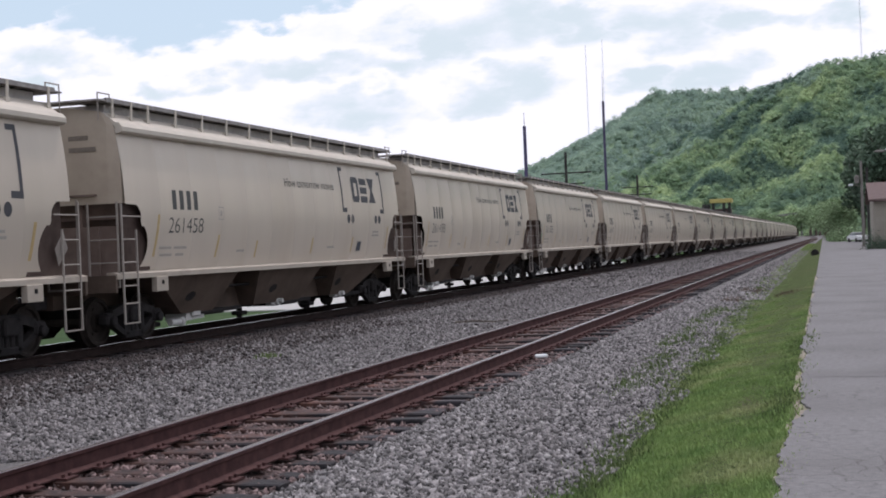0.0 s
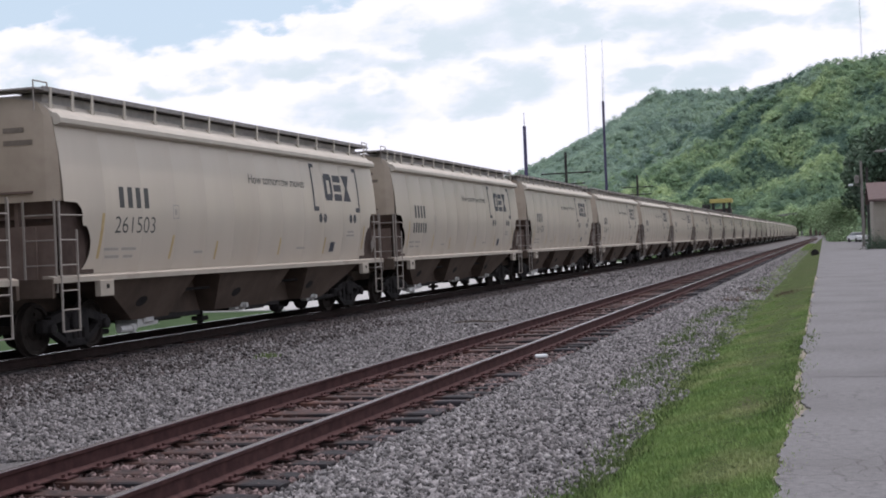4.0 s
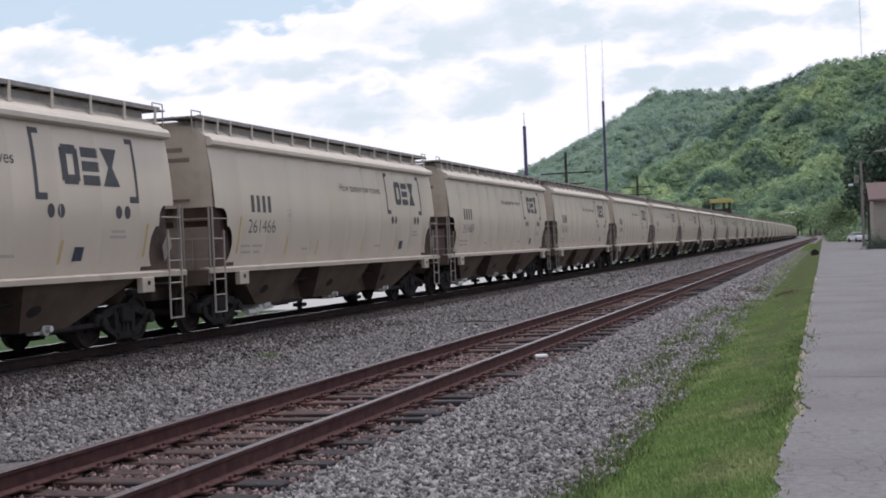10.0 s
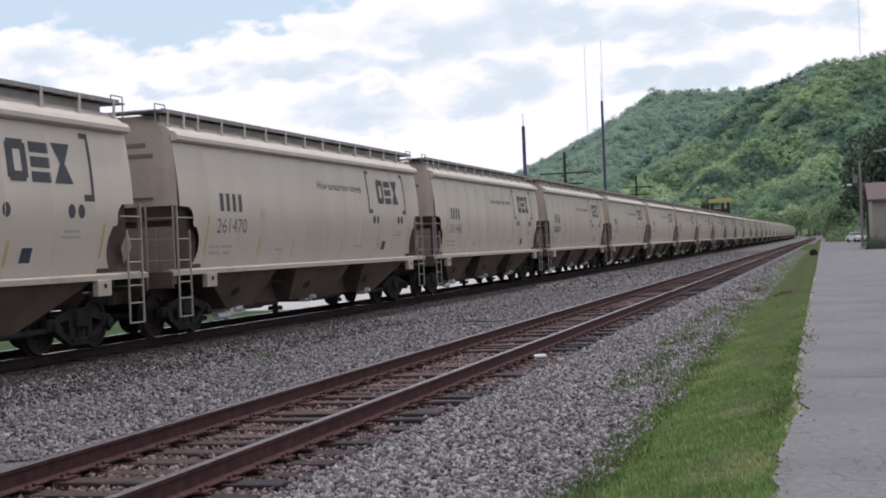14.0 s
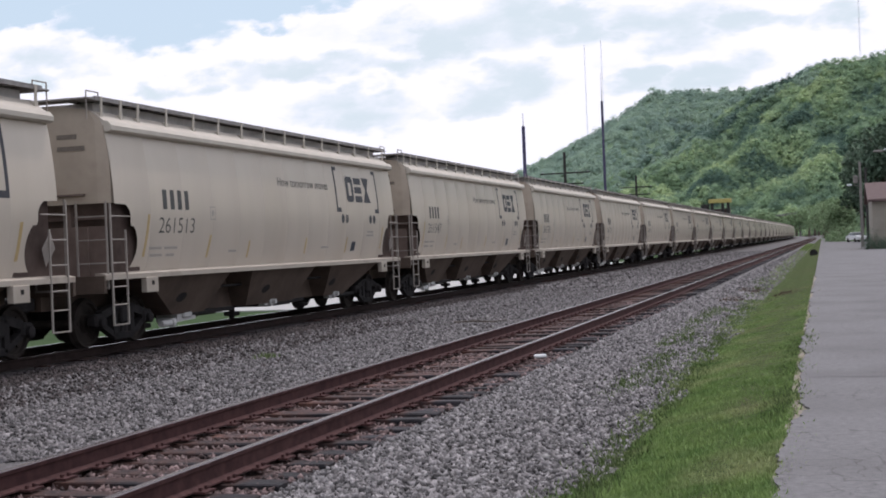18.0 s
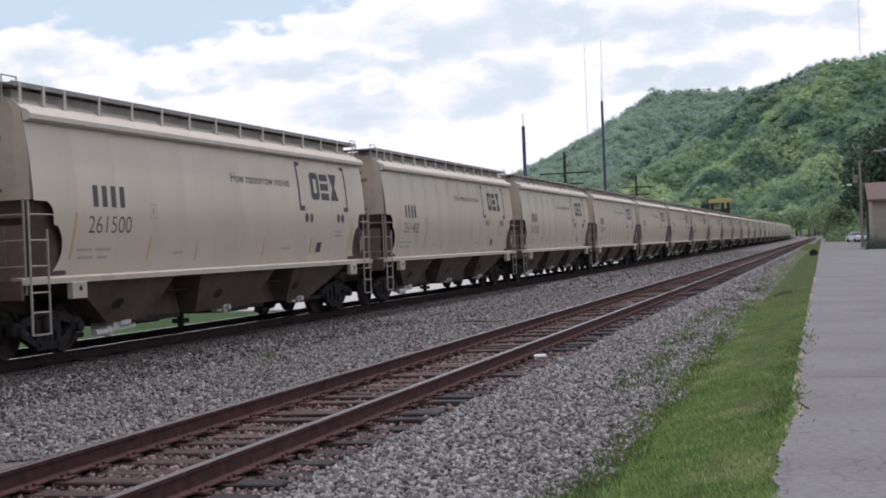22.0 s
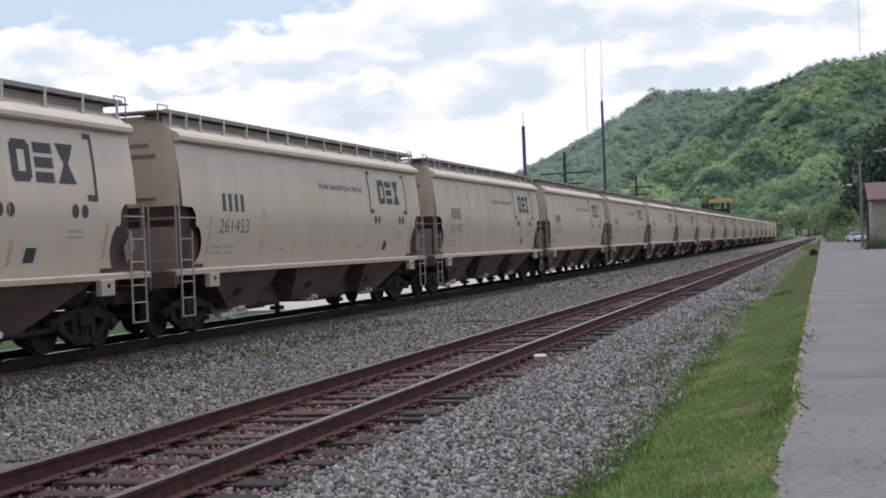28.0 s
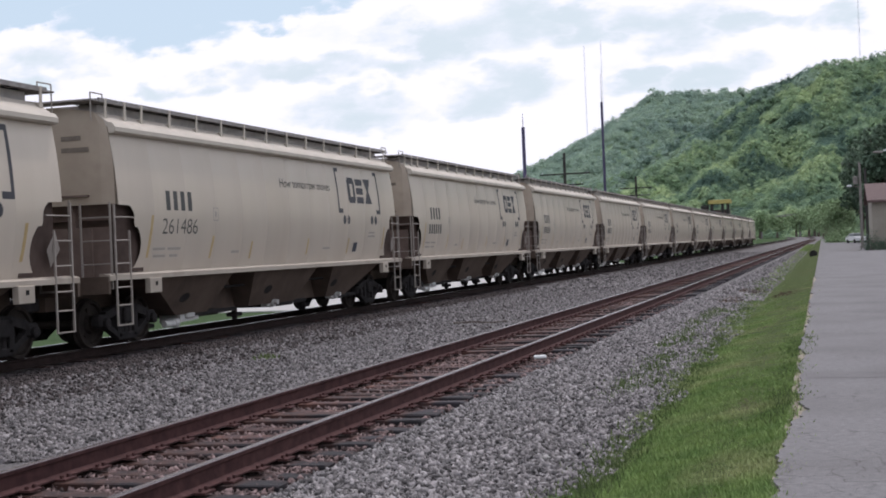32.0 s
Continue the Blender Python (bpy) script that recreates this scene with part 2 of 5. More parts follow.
DRY = material("dry_grass_blades", (0.25, 0.225, 0.14), (0.33, 0.295, 0.19), 3.0, 0.9, island=0.3)
DEAD = material("dead_brown_weed_stems", (0.10, 0.068, 0.052), (0.17, 0.125, 0.095), 3.0, 0.95, island=0.3)
DIRT = material("tan_dirt", (0.20, 0.172, 0.14), (0.29, 0.25, 0.20), 12.0, 0.95, stains=(0.14, 0.14, 0.08), stain_scale=2.5, bump=0.01, bump_scale=50)
ASPHALT = material("worn_grey_asphalt", (0.125, 0.12, 0.123), (0.19, 0.183, 0.187), 14.0, 0.95, stains=(0.12, 0.114, 0.116), stain_scale=0.5, stain_at=(0.45, 0.7), bump=0.01, bump_scale=45, cracks=3.2, crazed=(0.45, 9.2, 1.2))
LAWN = material("far_lawn", (0.032, 0.058, 0.022), (0.05, 0.08, 0.033), 0.5, 0.95, spec=0.05)
PALE = material("pale_concrete_lot", (0.34, 0.335, 0.325), (0.42, 0.41, 0.40), 0.4, 0.9)
POLE = material("dark_steel_pole", (0.05, 0.042, 0.095), (0.07, 0.06, 0.125), 2.0, 0.6)
WOODPOLE = material("grey_timber_pole", (0.16, 0.145, 0.135), (0.23, 0.215, 0.20), 3.0, 0.9)
DARKPOLE = material("creosoted_pole", (0.03, 0.027, 0.026), (0.05, 0.046, 0.045), 3.0, 0.9)
MAST = material("pale_mast_steel", (0.55, 0.57, 0.60), (0.62, 0.64, 0.66), 3.0, 0.6)


def woodland(name, tones):
    """Foliage whose tone follows each crown's own tint, from dark to light, with a finer mottle of leaf and gap."""
    m = bpy.data.materials.new(name)
    m.use_nodes = True
    n, l = m.node_tree.nodes, m.node_tree.links
    n.remove(n["Principled BSDF"])
    # leaves let part of the light through
    face, back, both = n.new("ShaderNodeBsdfDiffuse"), n.new("ShaderNodeBsdfTranslucent"), n.new("ShaderNodeMixShader")
    both.inputs[0].default_value = 0.42
    l.new(face.outputs[0], both.inputs[1])
    l.new(back.outputs[0], both.inputs[2])
    l.new(both.outputs[0], n["Material Output"].inputs["Surface"])
    at = n.new("ShaderNodeAttribute")
    at.attribute_name = "crown_tint"
    ramp = n.new("ShaderNodeValToRGB")
    ramp.color_ramp.elements.new(0.5)
    for e, (p, c) in zip(ramp.color_ramp.elements, tones):
        e.position, e.color = p, (*c, 1)
    l.new(at.outputs["Fac"], ramp.inputs[0])
    tc = n.new("ShaderNodeTexCoord")
    no = n.new("ShaderNodeTexNoise")
    no.inputs["Scale"].default_value, no.inputs["Detail"].default_value, no.inputs["Roughness"].default_value = 0.35, 6, 0.7
    l.new(tc.outputs["Object"], no.inputs["Vector"])
    mr = n.new("ShaderNodeMapRange")
    mr.inputs["From Min"].default_value, mr.inputs["From Max"].default_value = 0.3, 0.7
    mr.inputs["To Min"].default_value, mr.inputs["To Max"].default_value = 0.78, 1.2
    l.new(no.outputs["Fac"], mr.inputs["Value"])
    hs = n.new("ShaderNodeHueSaturation")
    l.new(mr.outputs[0], hs.inputs["Value"])
    l.new(ramp.outputs[0], hs.inputs["Color"])
    l.new(hs.outputs[0], face.inputs["Color"])
    l.new(hs.outputs[0], back.inputs["Color"])
    return m


# Both hill greens are paled and blued to carry the haze of distance
FOREST_FAR = woodland("hazed_far_ridge_leaves", [(0.0, (0.26, 0.35, 0.315)), (0.5, (0.31, 0.41, 0.34)), (1.0, (0.355, 0.455, 0.355))])
FOREST = woodland("hazed_hill_foliage", [(0.0, (0.13, 0.205, 0.17)), (0.5, (0.295, 0.41, 0.262)), (1.0, (0.46, 0.56, 0.32))])
# Blue is raised in these leaf tones to put some haze into them
LEAF_LIGHT = material("light_green_leaves", (0.18, 0.265, 0.135), (0.25, 0.335, 0.18), 0.3, 0.8, island=0.3)
LEAF_DARK = material("dark_green_leaves", (0.06, 0.102, 0.07), (0.098, 0.145, 0.09), 0.3, 0.8, island=0.35)
BARK = material("grey_brown_bark", (0.09, 0.07, 0.055), (0.14, 0.115, 0.095), 4.0, 0.95)
HILLSOIL = material("hill_undergrowth", (0.10, 0.16, 0.095), (0.15, 0.22, 0.125), 0.35, 1.0, bump=1.5, bump_scale=0.25)
SIDING = material("cream_siding", (0.26, 0.232, 0.195), (0.31, 0.28, 0.24), 1.0, 0.8)
REDROOF = material("red_brown_shingle", (0.092, 0.060, 0.058), (0.125, 0.085, 0.082), 4.0, 0.9)
YELLOW = material("yellow_sign_paint", (0.42, 0.34, 0.11), (0.50, 0.41, 0.15), 1.0, 0.6)
WHITE = material("white_car_paint", (0.78, 0.79, 0.80), (0.82, 0.83, 0.84), 1.0, 0.25)
GLASS = material("dark_window_glass", (0.03, 0.035, 0.04), (0.05, 0.055, 0.06), 1.0, 0.1)
CONCRETE = material("bridge_concrete", (0.22, 0.20, 0.21), (0.28, 0.26, 0.27), 0.5, 0.9)
PLASTIC = material("white_plastic", (0.75, 0.75, 0.76), (0.8, 0.8, 0.81), 5.0, 0.4)


# ---- mesh helpers ----
class Shape:
    """A mesh in the making: vertices and faces."""

    def __init__(self):
        self.v, self.f = [], []

    def add(self, verts, faces):
        k = len(self.v)
        self.v += [tuple(q) for q in verts]
        self.f += [tuple(i + k for i in q) for q in faces]
        return self

    def box(self, x0, x1, y0, y1, z0, z1, c=0.0):
        """A box, with its upright and level edges cut off by c."""
        if not c:
            return self.add([(x, y, z) for x in (x0, x1) for y in (y0, y1) for z in (z0, z1)],
                            [(0, 1, 3, 2), (4, 6, 7, 5), (0, 4, 5, 1), (2, 3, 7, 6), (0, 2, 6, 4), (1, 5, 7, 3)])
        bm = bmesh.new()
        bmesh.ops.create_cube(bm, size=1)
        for q in bm.verts:
            q.co = Vector((x0 + (q.co.x + .5) * (x1 - x0), y0 + (q.co.y + .5) * (y1 - y0), z0 + (q.co.z + .5) * (z1 - z0)))
        bmesh.ops.bevel(bm, geom=bm.edges[:], offset=c, segments=1, affect="EDGES")
        bm.verts.index_update()
        self.add([q.co for q in bm.verts], [[q.index for q in g.verts] for g in bm.faces])
        bm.free()
        return self

    def tube(self, a, b, r, n=8, r2=None):
        a, b = Vector(a), Vector(b)
        d = (b - a).normalized()
        u = d.orthogonal().normalized()
        w = d.cross(u)
        r2 = r if r2 is None else r2
        ring = [(math.cos(2 * math.pi * i / n), math.sin(2 * math.pi * i / n)) for i in range(n)]
        vs = [a + (u * c + w * s) * r for c, s in ring] + [b + (u * c + w * s) * r2 for c, s in ring]
        fs = [(i, (i + 1) % n, n + (i + 1) % n, n + i) for i in range(n)] + [tuple(range(n))[::-1], tuple(range(n, 2 * n))]
        return self.add(vs, fs)

    def lathe(self, profile, n=24, axis="x", at=(0, 0, 0)):
        """Profile of (along, radius), turned about an axis through at."""
        vs = []
        for along, r in profile:
            for i in range(n):
                c, s = math.cos(2 * math.pi * i / n) * r, math.sin(2 * math.pi * i / n) * r
                q = {"x": (along, c, s), "y": (c, along, s), "z": (c, s, along)}[axis]
                vs.append((q[0] + at[0], q[1] + at[1], q[2] + at[2]))
        fs = [(k * n + i, k * n + (i + 1) % n, (k + 1) * n + (i + 1) % n, (k + 1) * n + i) for k in range(len(profile) - 1) for i in range(n)]
        return self.add(vs, fs + [tuple(range(n)), tuple(range((len(profile) - 1) * n, len(profile) * n))])

    def slab(self, outline, thick):
        """A flat outline (3D points) given thickness along the vector thick."""
        t, n = Vector(thick), len(outline)
        vs = [Vector(q) for q in outline]
        return self.add(vs + [q + t for q in vs], [tuple(range(n))[::-1], tuple(range(n, 2 * n))] + [(i, (i + 1) % n, n + (i + 1) % n, n + i) for i in range(n)])

    def mesh(self, name, mat, smooth=False):
        me = bpy.data.meshes.new(name)
        me.from_pydata(self.v, [], self.f)
        bm = bmesh.new()
        bm.from_mesh(me)
        bmesh.ops.recalc_face_normals(bm, faces=bm.faces[:])
        bm.to_mesh(me)
        bm.free()
        for m in mat if isinstance(mat, (list, tuple)) else [mat]:
            me.materials.append(m)
        if smooth:
            me.shade_smooth()
        return me


def part(name, shape, mat, parent=None, label="", smooth=False):
    """One mesh object under a thing or a part."""
    ob = new(name, shape.mesh(name, mat, smooth) if isinstance(shape, Shape) else shape)
    ob.parent = parent
    if label:
        tagged(ob, label)
    return ob


def raw(name, co, faces, mat):
    """A mesh from arrays: co is n x 3, faces m x k."""
    me = bpy.data.meshes.new(name)
    co, faces = np.asarray(co, np.float32), np.asarray(faces, np.int32)
    m, k = faces.shape
    me.vertices.add(len(co))
    me.vertices.foreach_set("co", co.ravel())
    me.loops.add(m * k)
    me.loops.foreach_set("vertex_index", faces.ravel())
    me.polygons.add(m)
    me.polygons.foreach_set("loop_start", np.arange(m, dtype=np.int32) * k)
    me.update(calc_edges=True)
    me.materials.append(mat)
    return me


# ---- the line of the tracks ----
def bend(s):
    """Sideways shift of both tracks at s metres up the line: straight, then a long curve."""
    return -max(0.0, s - 350.0) ** 2 / 25800.0


def heading(s):
    return math.atan(max(0.0, s - 350.0) / 12900.0)


SIDE_LINE, MAIN = -5.504, -14.25
STATIONS = [-30, 0, 60, 120, 200, 280, 350, 400, 450, 500, 560, 620, 680, 740, 800, 870, 940, 1010]


# ---- ground ----
def ground():
    """One sheet from behind the camera to the horizon, shaped across the line."""
    cross = [(-3000, -0.6), (-600, -0.6), (-120, -0.55), (-45, -0.5), (-22, -0.5), (-17.6, -0.5), (-16.6, -0.26), (-15.9, -0.22), (-12.6, -0.22), (-12.2, -0.26), (-11.9, -0.3), (-10.8, -0.36), (-8.6, -0.36), (-7.3, -0.27), (-6.85, -0.25), (-6.7, -0.265),
             (-4.3, -0.265), (-4.15, -0.24), (-3.6, -0.26), (-2.6, -0.34), (-1.9, -0.36)]
    grass = [(-1.9, -0.36), (-1.5, -0.27), (-0.9, -0.12), (-0.38, -0.03)]
    edge = [(-0.38, -0.03), (3000, -0.03)]
    ys = [-3000, -60, -10, 0, 6, 10, 15, 20, 30, 45, 60, 90, 120, 160, 220, 350, 400, 450, 500, 560, 620, 680, 740, 800, 900, 1010, 4500]
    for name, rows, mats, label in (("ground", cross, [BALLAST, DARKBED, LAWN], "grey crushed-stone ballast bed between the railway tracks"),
                                    ("grass_verge", grass, [SOIL], "mown green grass verge between gravel and road"),
                                    ("ground_east", edge, [SOIL], "bare soil under the road")):
        s = Shape()
        vs, fs, mi = [], [], []
        for y in ys:
            for x, z in rows:
                xx = x + (bend(min(y, 1000)) if -100 < x < -2.5 else 0)
                if x in (-0.38, -0.9, -1.5):
                    xx = x - 0.0062 * max(0, min(y, 300) - 12)
                if x == -1.9:
                    xx = x - 0.016 * max(0, min(y, 76) - 16)
                vs.append((xx, y, z))
        n = len(rows)
        for j in range(len(ys) - 1):
            for i in range(n - 1):
                fs.append((j * n + i, j * n + i + 1, (j + 1) * n + i + 1, (j + 1) * n + i))
                xm = (rows[i][0] + rows[i + 1][0]) / 2
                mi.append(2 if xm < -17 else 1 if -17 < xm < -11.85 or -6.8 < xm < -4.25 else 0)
        s.add(vs, fs)
        me = s.mesh(name, mats)
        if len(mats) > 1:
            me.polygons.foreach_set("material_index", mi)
        tagged(new(name, me), label, "ground", kind="structure")


ground()

# road
rs = Shape()
ys = [-40, 0, 5] + [6 + .06 * i * (1 + i * .004) for i in range(330)] + [170, 230, 300, 420]
rng = random.Random(4)
wear, left = 0.0, []
for y in ys:
    # the broken edge wanders and has small bites out of it
    wear = .93 * wear + rng.gauss(.0, .013)
    bite = rng.uniform(.02, .06) if rng.random() < .06 else 0
    left.append(-0.41 - 0.0062 * max(0, y - 12) + max(-.05, min(.16, wear)) + bite)
vs = [(x, y, 0.0) for x, y in zip(left, ys)] + [(9.0 + 0.0 * y, y, 0.03) for y in ys]
n = len(ys)
rs.add(vs + [(x, y, z - .12) for x, y, z in vs], [(i, n + i, n + i + 1, i + 1) for i in range(n - 1)] + [(i, i + 1, 2 * n + i + 1, 2 * n + i) for i in range(n - 1)])
road = tagged(part("road", rs, ASPHALT), "worn grey asphalt road with cracks and a ragged edge", "road", kind="structure")


# old tar seams across the road
er0 = random.Random(21)
TAR = material("old_tar_seam", (0.085, 0.081, 0.083), (0.12, 0.115, 0.117), 20.0, 0.9)
for y0, w in ((15.1, .014), (24.5, .016), (45.0, .03), (71.0, .05)):
    seam, pts = Shape(), [(-.3 + i * .25, y0 + er0.gauss(0, .05) + .02 * i) for i in range(22)]
    seam.add([(x, y + d, .004 + (x + .41) / 9.4 * .03) for x, y in pts for d in (-w, w)], [(2 * i, 2 * i + 2, 2 * i + 3, 2 * i + 1) for i in range(21)])
    part("tar_seam", seam, TAR, road)


er = random.Random(9)
ey = [6.0 + .06 * i * (1 + i * .004) for i in range(330)]
lo, hi, wide = [], [], 0.0
for y in ey:
    wide = .85 * wide + er.gauss(.008, .02)
    x = -0.38 - 0.0062 * max(0, y - 12)
    lo.append(x - .03 - max(0.0, min(.03, wide)))
    hi.append(x + .36)
es = Shape()
es.add([(a, y, -.022) for a, y in zip(lo, ey)] + [(b, y, -.014) for b, y in zip(hi, ey)], [(i, i + 330, i + 331, i + 1) for i in range(329)])
tagged(part("road_edge", es, DIRT), "tan dirt and dry debris along the crumbling road edge", "road edge", kind="structure")


# ---- tracks ----
def rail_mesh(x, head):
    prof = [(-.075, -.18), (.075, -.18), (.075, -.168), (.015, -.145), (.01, -.05), (.034, -.038), (.036, -.006), (.03, 0), (-.03, 0), (-.036, -.006), (-.034, -.038), (-.01, -.05), (-.015, -.145), (-.075, -.168)]
    s, n = Shape(), len(prof)
    vs = [(x + bend(y) + px, y, pz) for y in STATIONS for px, pz in prof]
    fs = [(j * n + i, j * n + (i + 1) % n, (j + 1) * n + (i + 1) % n, (j + 1) * n + i) for j in range(len(STATIONS) - 1) for i in range(n)]
    s.add(vs, fs)
    me = s.mesh("rail", [RAIL if head == RAILTOP else SHADERAIL, head])
    mi = [1 if i in (6, 7, 8) else 0 for j in range(len(STATIONS) - 1) for i in range(n)]
    me.polygons.foreach_set("material_index", mi)
    return me


def tie_shape(rnd, length=2.62):
    s = Shape()
    h = length / 2
    w = 0.115
    pts = []
    for k, y in enumerate((-h, -h + .03, -.4, .4, h - .03, h)):
        e = 0.012 if k in (0, 5) else 0
        for (a, b) in ((-w + e, -.20), (-w + e, -.012 - e), (-w + .015 + e, -e), (w - .015 - e, -e), (w - e, -.012 - e), (w - e, -.20)):
            pts.append((y, a + rnd.uniform(-.006, .006), b + rnd.uniform(-.006, .004)))
    fs = [(j * 6 + i, j * 6 + i + 1, (j + 1) * 6 + i + 1, (j + 1) * 6 + i) for j in range(5) for i in range(5)] + [(0, 1, 2, 3, 4, 5), (30, 31, 32, 33, 34, 35)]
    s.add(pts, fs)
    return s


def track(name, x0, near, spacing, label):
    rnd = random.Random(7)
    t = tagged(new(name), label, "railway track", kind="structure")
    for dx in (-0.7525, 0.7525):
        part("rail", rail_mesh(x0 + dx, RAILTOP if near else BRIGHTTOP), None, t, "rusty steel rail with a worn head")
    shapes = [tie_shape(rnd).mesh("tie", TIE) for _ in range(6)]
    plate = Shape().box(-.09, .09, -.17, .17, 0, .018)
    for a in (-.11, .11):
        for b in (-.05, .05):
            plate.box(b - .012, b + .012, a - .012, a + .012, .018, .045)
    # spikes sit in the plate's corners
    pm = Shape().add([(q[1], q[0], q[2]) for q in plate.v], plate.f).mesh("tie_plate", RAIL)
    far = Shape()
    y, k = -6.0, 0
    while y < 420:
        m = pose(x0 + bend(y) + rnd.uniform(-.04, .04), y, -.190 + rnd.uniform(-.045, .006), rnd.uniform(-1.0, 1.0), 0, rnd.uniform(-1.2, 1.2))
        if near and k < 295:
            o = part("tie", rnd.choice(shapes), None, t)
            o.matrix_basis = m
            if 20 < k < 92:
                for dx in (-.7525, .7525):
                    q = part("tie_plate", pm, None, t)
                    q.matrix_basis = pose(x0 + dx, y, -.187)
        else:
            h = tie_shape(rnd)
            far.add([m @ Vector(q) for q in h.v], h.f)
        y += spacing + rnd.uniform(-.03, .03)
        k += 1
    if far.v:
        tagged(part("ties_far", far, TIE, t), "weathered timber ties", kind="stuff")
    return t


# ---- covered hopper wagon ----
LEN, HALF = 18.11, 8.12


def side_x(z):
    return 1.62 - 0.155 * max(0.0, (z - 2.4) / 1.63) ** 2.0 - 0.18 * max(0.0, (2.6 - z) / 1.2) ** 1.8


def cut_y(z):
    """How far the side sheet reaches at a height: the lower end corners are cut away in two round lobes."""
    if z > 2.66:
        return HALF
    if z > 2.25:
        q = max(0.0, (z - 2.45) / 0.21)
        return 7.54 + 0.18 * q ** 2 - (0.03 if z < 2.3 else 0)
    q = (z - 1.86) / 0.42
    return 7.22 + 0.22 * abs(q) ** 2.2


def hopper():
    car = new("hopper_wagon")
    tagged(car, "beige covered hopper freight wagon with brown rust-stained ends", "freight wagon", "wagons of the train")
    zs = [1.38, 1.44, 1.52, 1.62, 1.74, 1.86, 1.98, 2.08, 2.16, 2.22, 2.249, 2.251, 2.32, 2.40, 2.48, 2.54, 2.59, 2.63, 2.655, 2.665, 2.72, 2.9, 3.1, 3.3, 3.5, 3.7, 3.9, 4.04]
    grid = [(-1.0, 0.0)]
    for i in range(1, 12):
        q = i / 6 - 1
        grid += [(q - .0025, 0.0), (q, .006), (q + .0025, 0.0)]
    grid.append((1.0, 0.0))
    m = len(grid)
    for sx in (1, -1):
        # a weld seam stands slightly proud between the plates
        s = Shape()
        vs = [(sx * (side_x(z) + d), max(-cut_y(z), min(cut_y(z), HALF * q)), z) for z in zs for q, d in grid]
        s.add(vs, [(j * m + i, j * m + i + 1, (j + 1) * m + i + 1, (j + 1) * m + i) for j in range(len(zs) - 1) for i in range(m - 1)])
        part("side_sheet", s, PAINT, car, "curved beige steel side sheet with rust streaks", smooth=True)
        c = Shape().slab([(sx * 1.48, -HALF, 3.99), (sx * 1.57, -HALF, 4.0), (sx * 1.615, -HALF, 4.03), (sx * 1.615, -HALF, 4.11), (sx * 1.55, -HALF, 4.19), (sx * 1.44, -HALF, 4.21)], (0, 2 * HALF, 0))
        part("eave_rail", c, ROOF, car, "pale steel eave moulding")
        s = Shape().slab([(sx * 1.42, -8.55, 1.262), (sx * 1.64, -8.55, 1.262), (sx * 1.64, -8.55, 1.352), (sx * 1.625, -8.55, 1.366), (sx * 1.50, -8.55, 1.392), (sx * 1.42, -8.55, 1.392)], (0, 17.1, 0))
        sill = part("side_sill", s, SILL, car, "straight beige side sill")
        for e in (-1, 1):
            p = Shape().box(sx * 1.60 - .05, sx * 1.60 + .075, e * 6.90 - .23, e * 6.90 + .23, .98, 1.27, .01)
            part("jacking_pad", p, SILL, sill) if sx > 0 else None
            if sx > 0:
                part("pad_slot", Shape().box(1.67, 1.685, e * 6.90 - .03, e * 6.90 + .05, 1.12, 1.2), STEEL, sill)
    # roof, hatch trough, running boards
    r = Shape().slab([(1.50, -HALF, 4.18), (1.22, -HALF, 4.40), (.55, -HALF, 4.50), (-.55, -HALF, 4.50), (-1.22, -HALF, 4.40), (-1.50, -HALF, 4.18), (-1.4, -HALF, 4.1), (1.4, -HALF, 4.1)], (0, 2 * HALF, 0))
    part("roof", r, ROOF, car, "dusty beige roof sheet")
    h = Shape().box(-1.12, 1.12, -7.9, 7.9, 4.38, 4.57)
    for i in range(15):
        y = -7.0 + i
        h.box(-.74, .74, y - .05, y + .05, 4.38, 4.60)
    part("hatch_cover", h, HATCH, car, "long grey trough hatch cover")
    for sx in (1, -1):
        x0, x1 = sorted((sx * .72, sx * 1.34))
        s = Shape().box(x0, x1, -8.2, 8.2, 4.625, 4.645)
        for xe in (x0, x1):
            s.box(xe - .02, xe + .02, -8.2, 8.2, 4.58, 4.66)
        for i in range(42):
            y = -8.2 + i * .4
            s.box(x0, x1, y - .015, y + .015, 4.585, 4.625)
        part("running_board", s, GRATE, car, "grey steel grating running board")
        posts = Shape()
        for y in (-8.0, -7.3, -6.65, -5.5, -4.3, -3.1, -1.9, -.65, .6, 1.85, 3.1, 4.35, 5.6, 6.8, 8.0):
            p = Shape().slab([(sx * 1.34, y - .035, 4.26), (sx * 1.34, y + .035, 4.26), (sx * 1.355, y + .035, 4.66), (sx * 1.355, y - .035, 4.66)], (sx * .02, 0, 0))
            p.box(min(sx * 1.24, sx * 1.37), max(sx * 1.24, sx * 1.37), y - .05, y + .05, 4.29, 4.37)
            if sx > 0:
                part("stanchion", p, ROOF, car)
            else:
                posts.add(p.v, p.f)
        if posts.v:
            tagged(part("stanchions_far_side", posts, LADDER, car), kind="stuff")
    for e in (-1, 1):
        s = Shape().box(-1.34, 1.34, e * 8.2 - .25, e * 8.2 + .25, 4.59, 4.62)
        part("crossover_board", s, GRATE, car)
        s = Shape()
        s.tube((1.3, e * 8.42, 4.22), (1.3, e * 8.42, 4.74), .013).tube((1.3, e * 8.42, 4.74), (1.3, e * 8.0, 4.74), .013).tube((1.3, e * 8.0, 4.74), (1.3, e * 8.0, 4.64), .013)
        part("roof_handhold", s, LADDER, car)
        # end
        s = Shape()
        zz = [2.68, 2.9, 3.2, 3.5, 3.8, 4.04, 4.19]
        cols = []
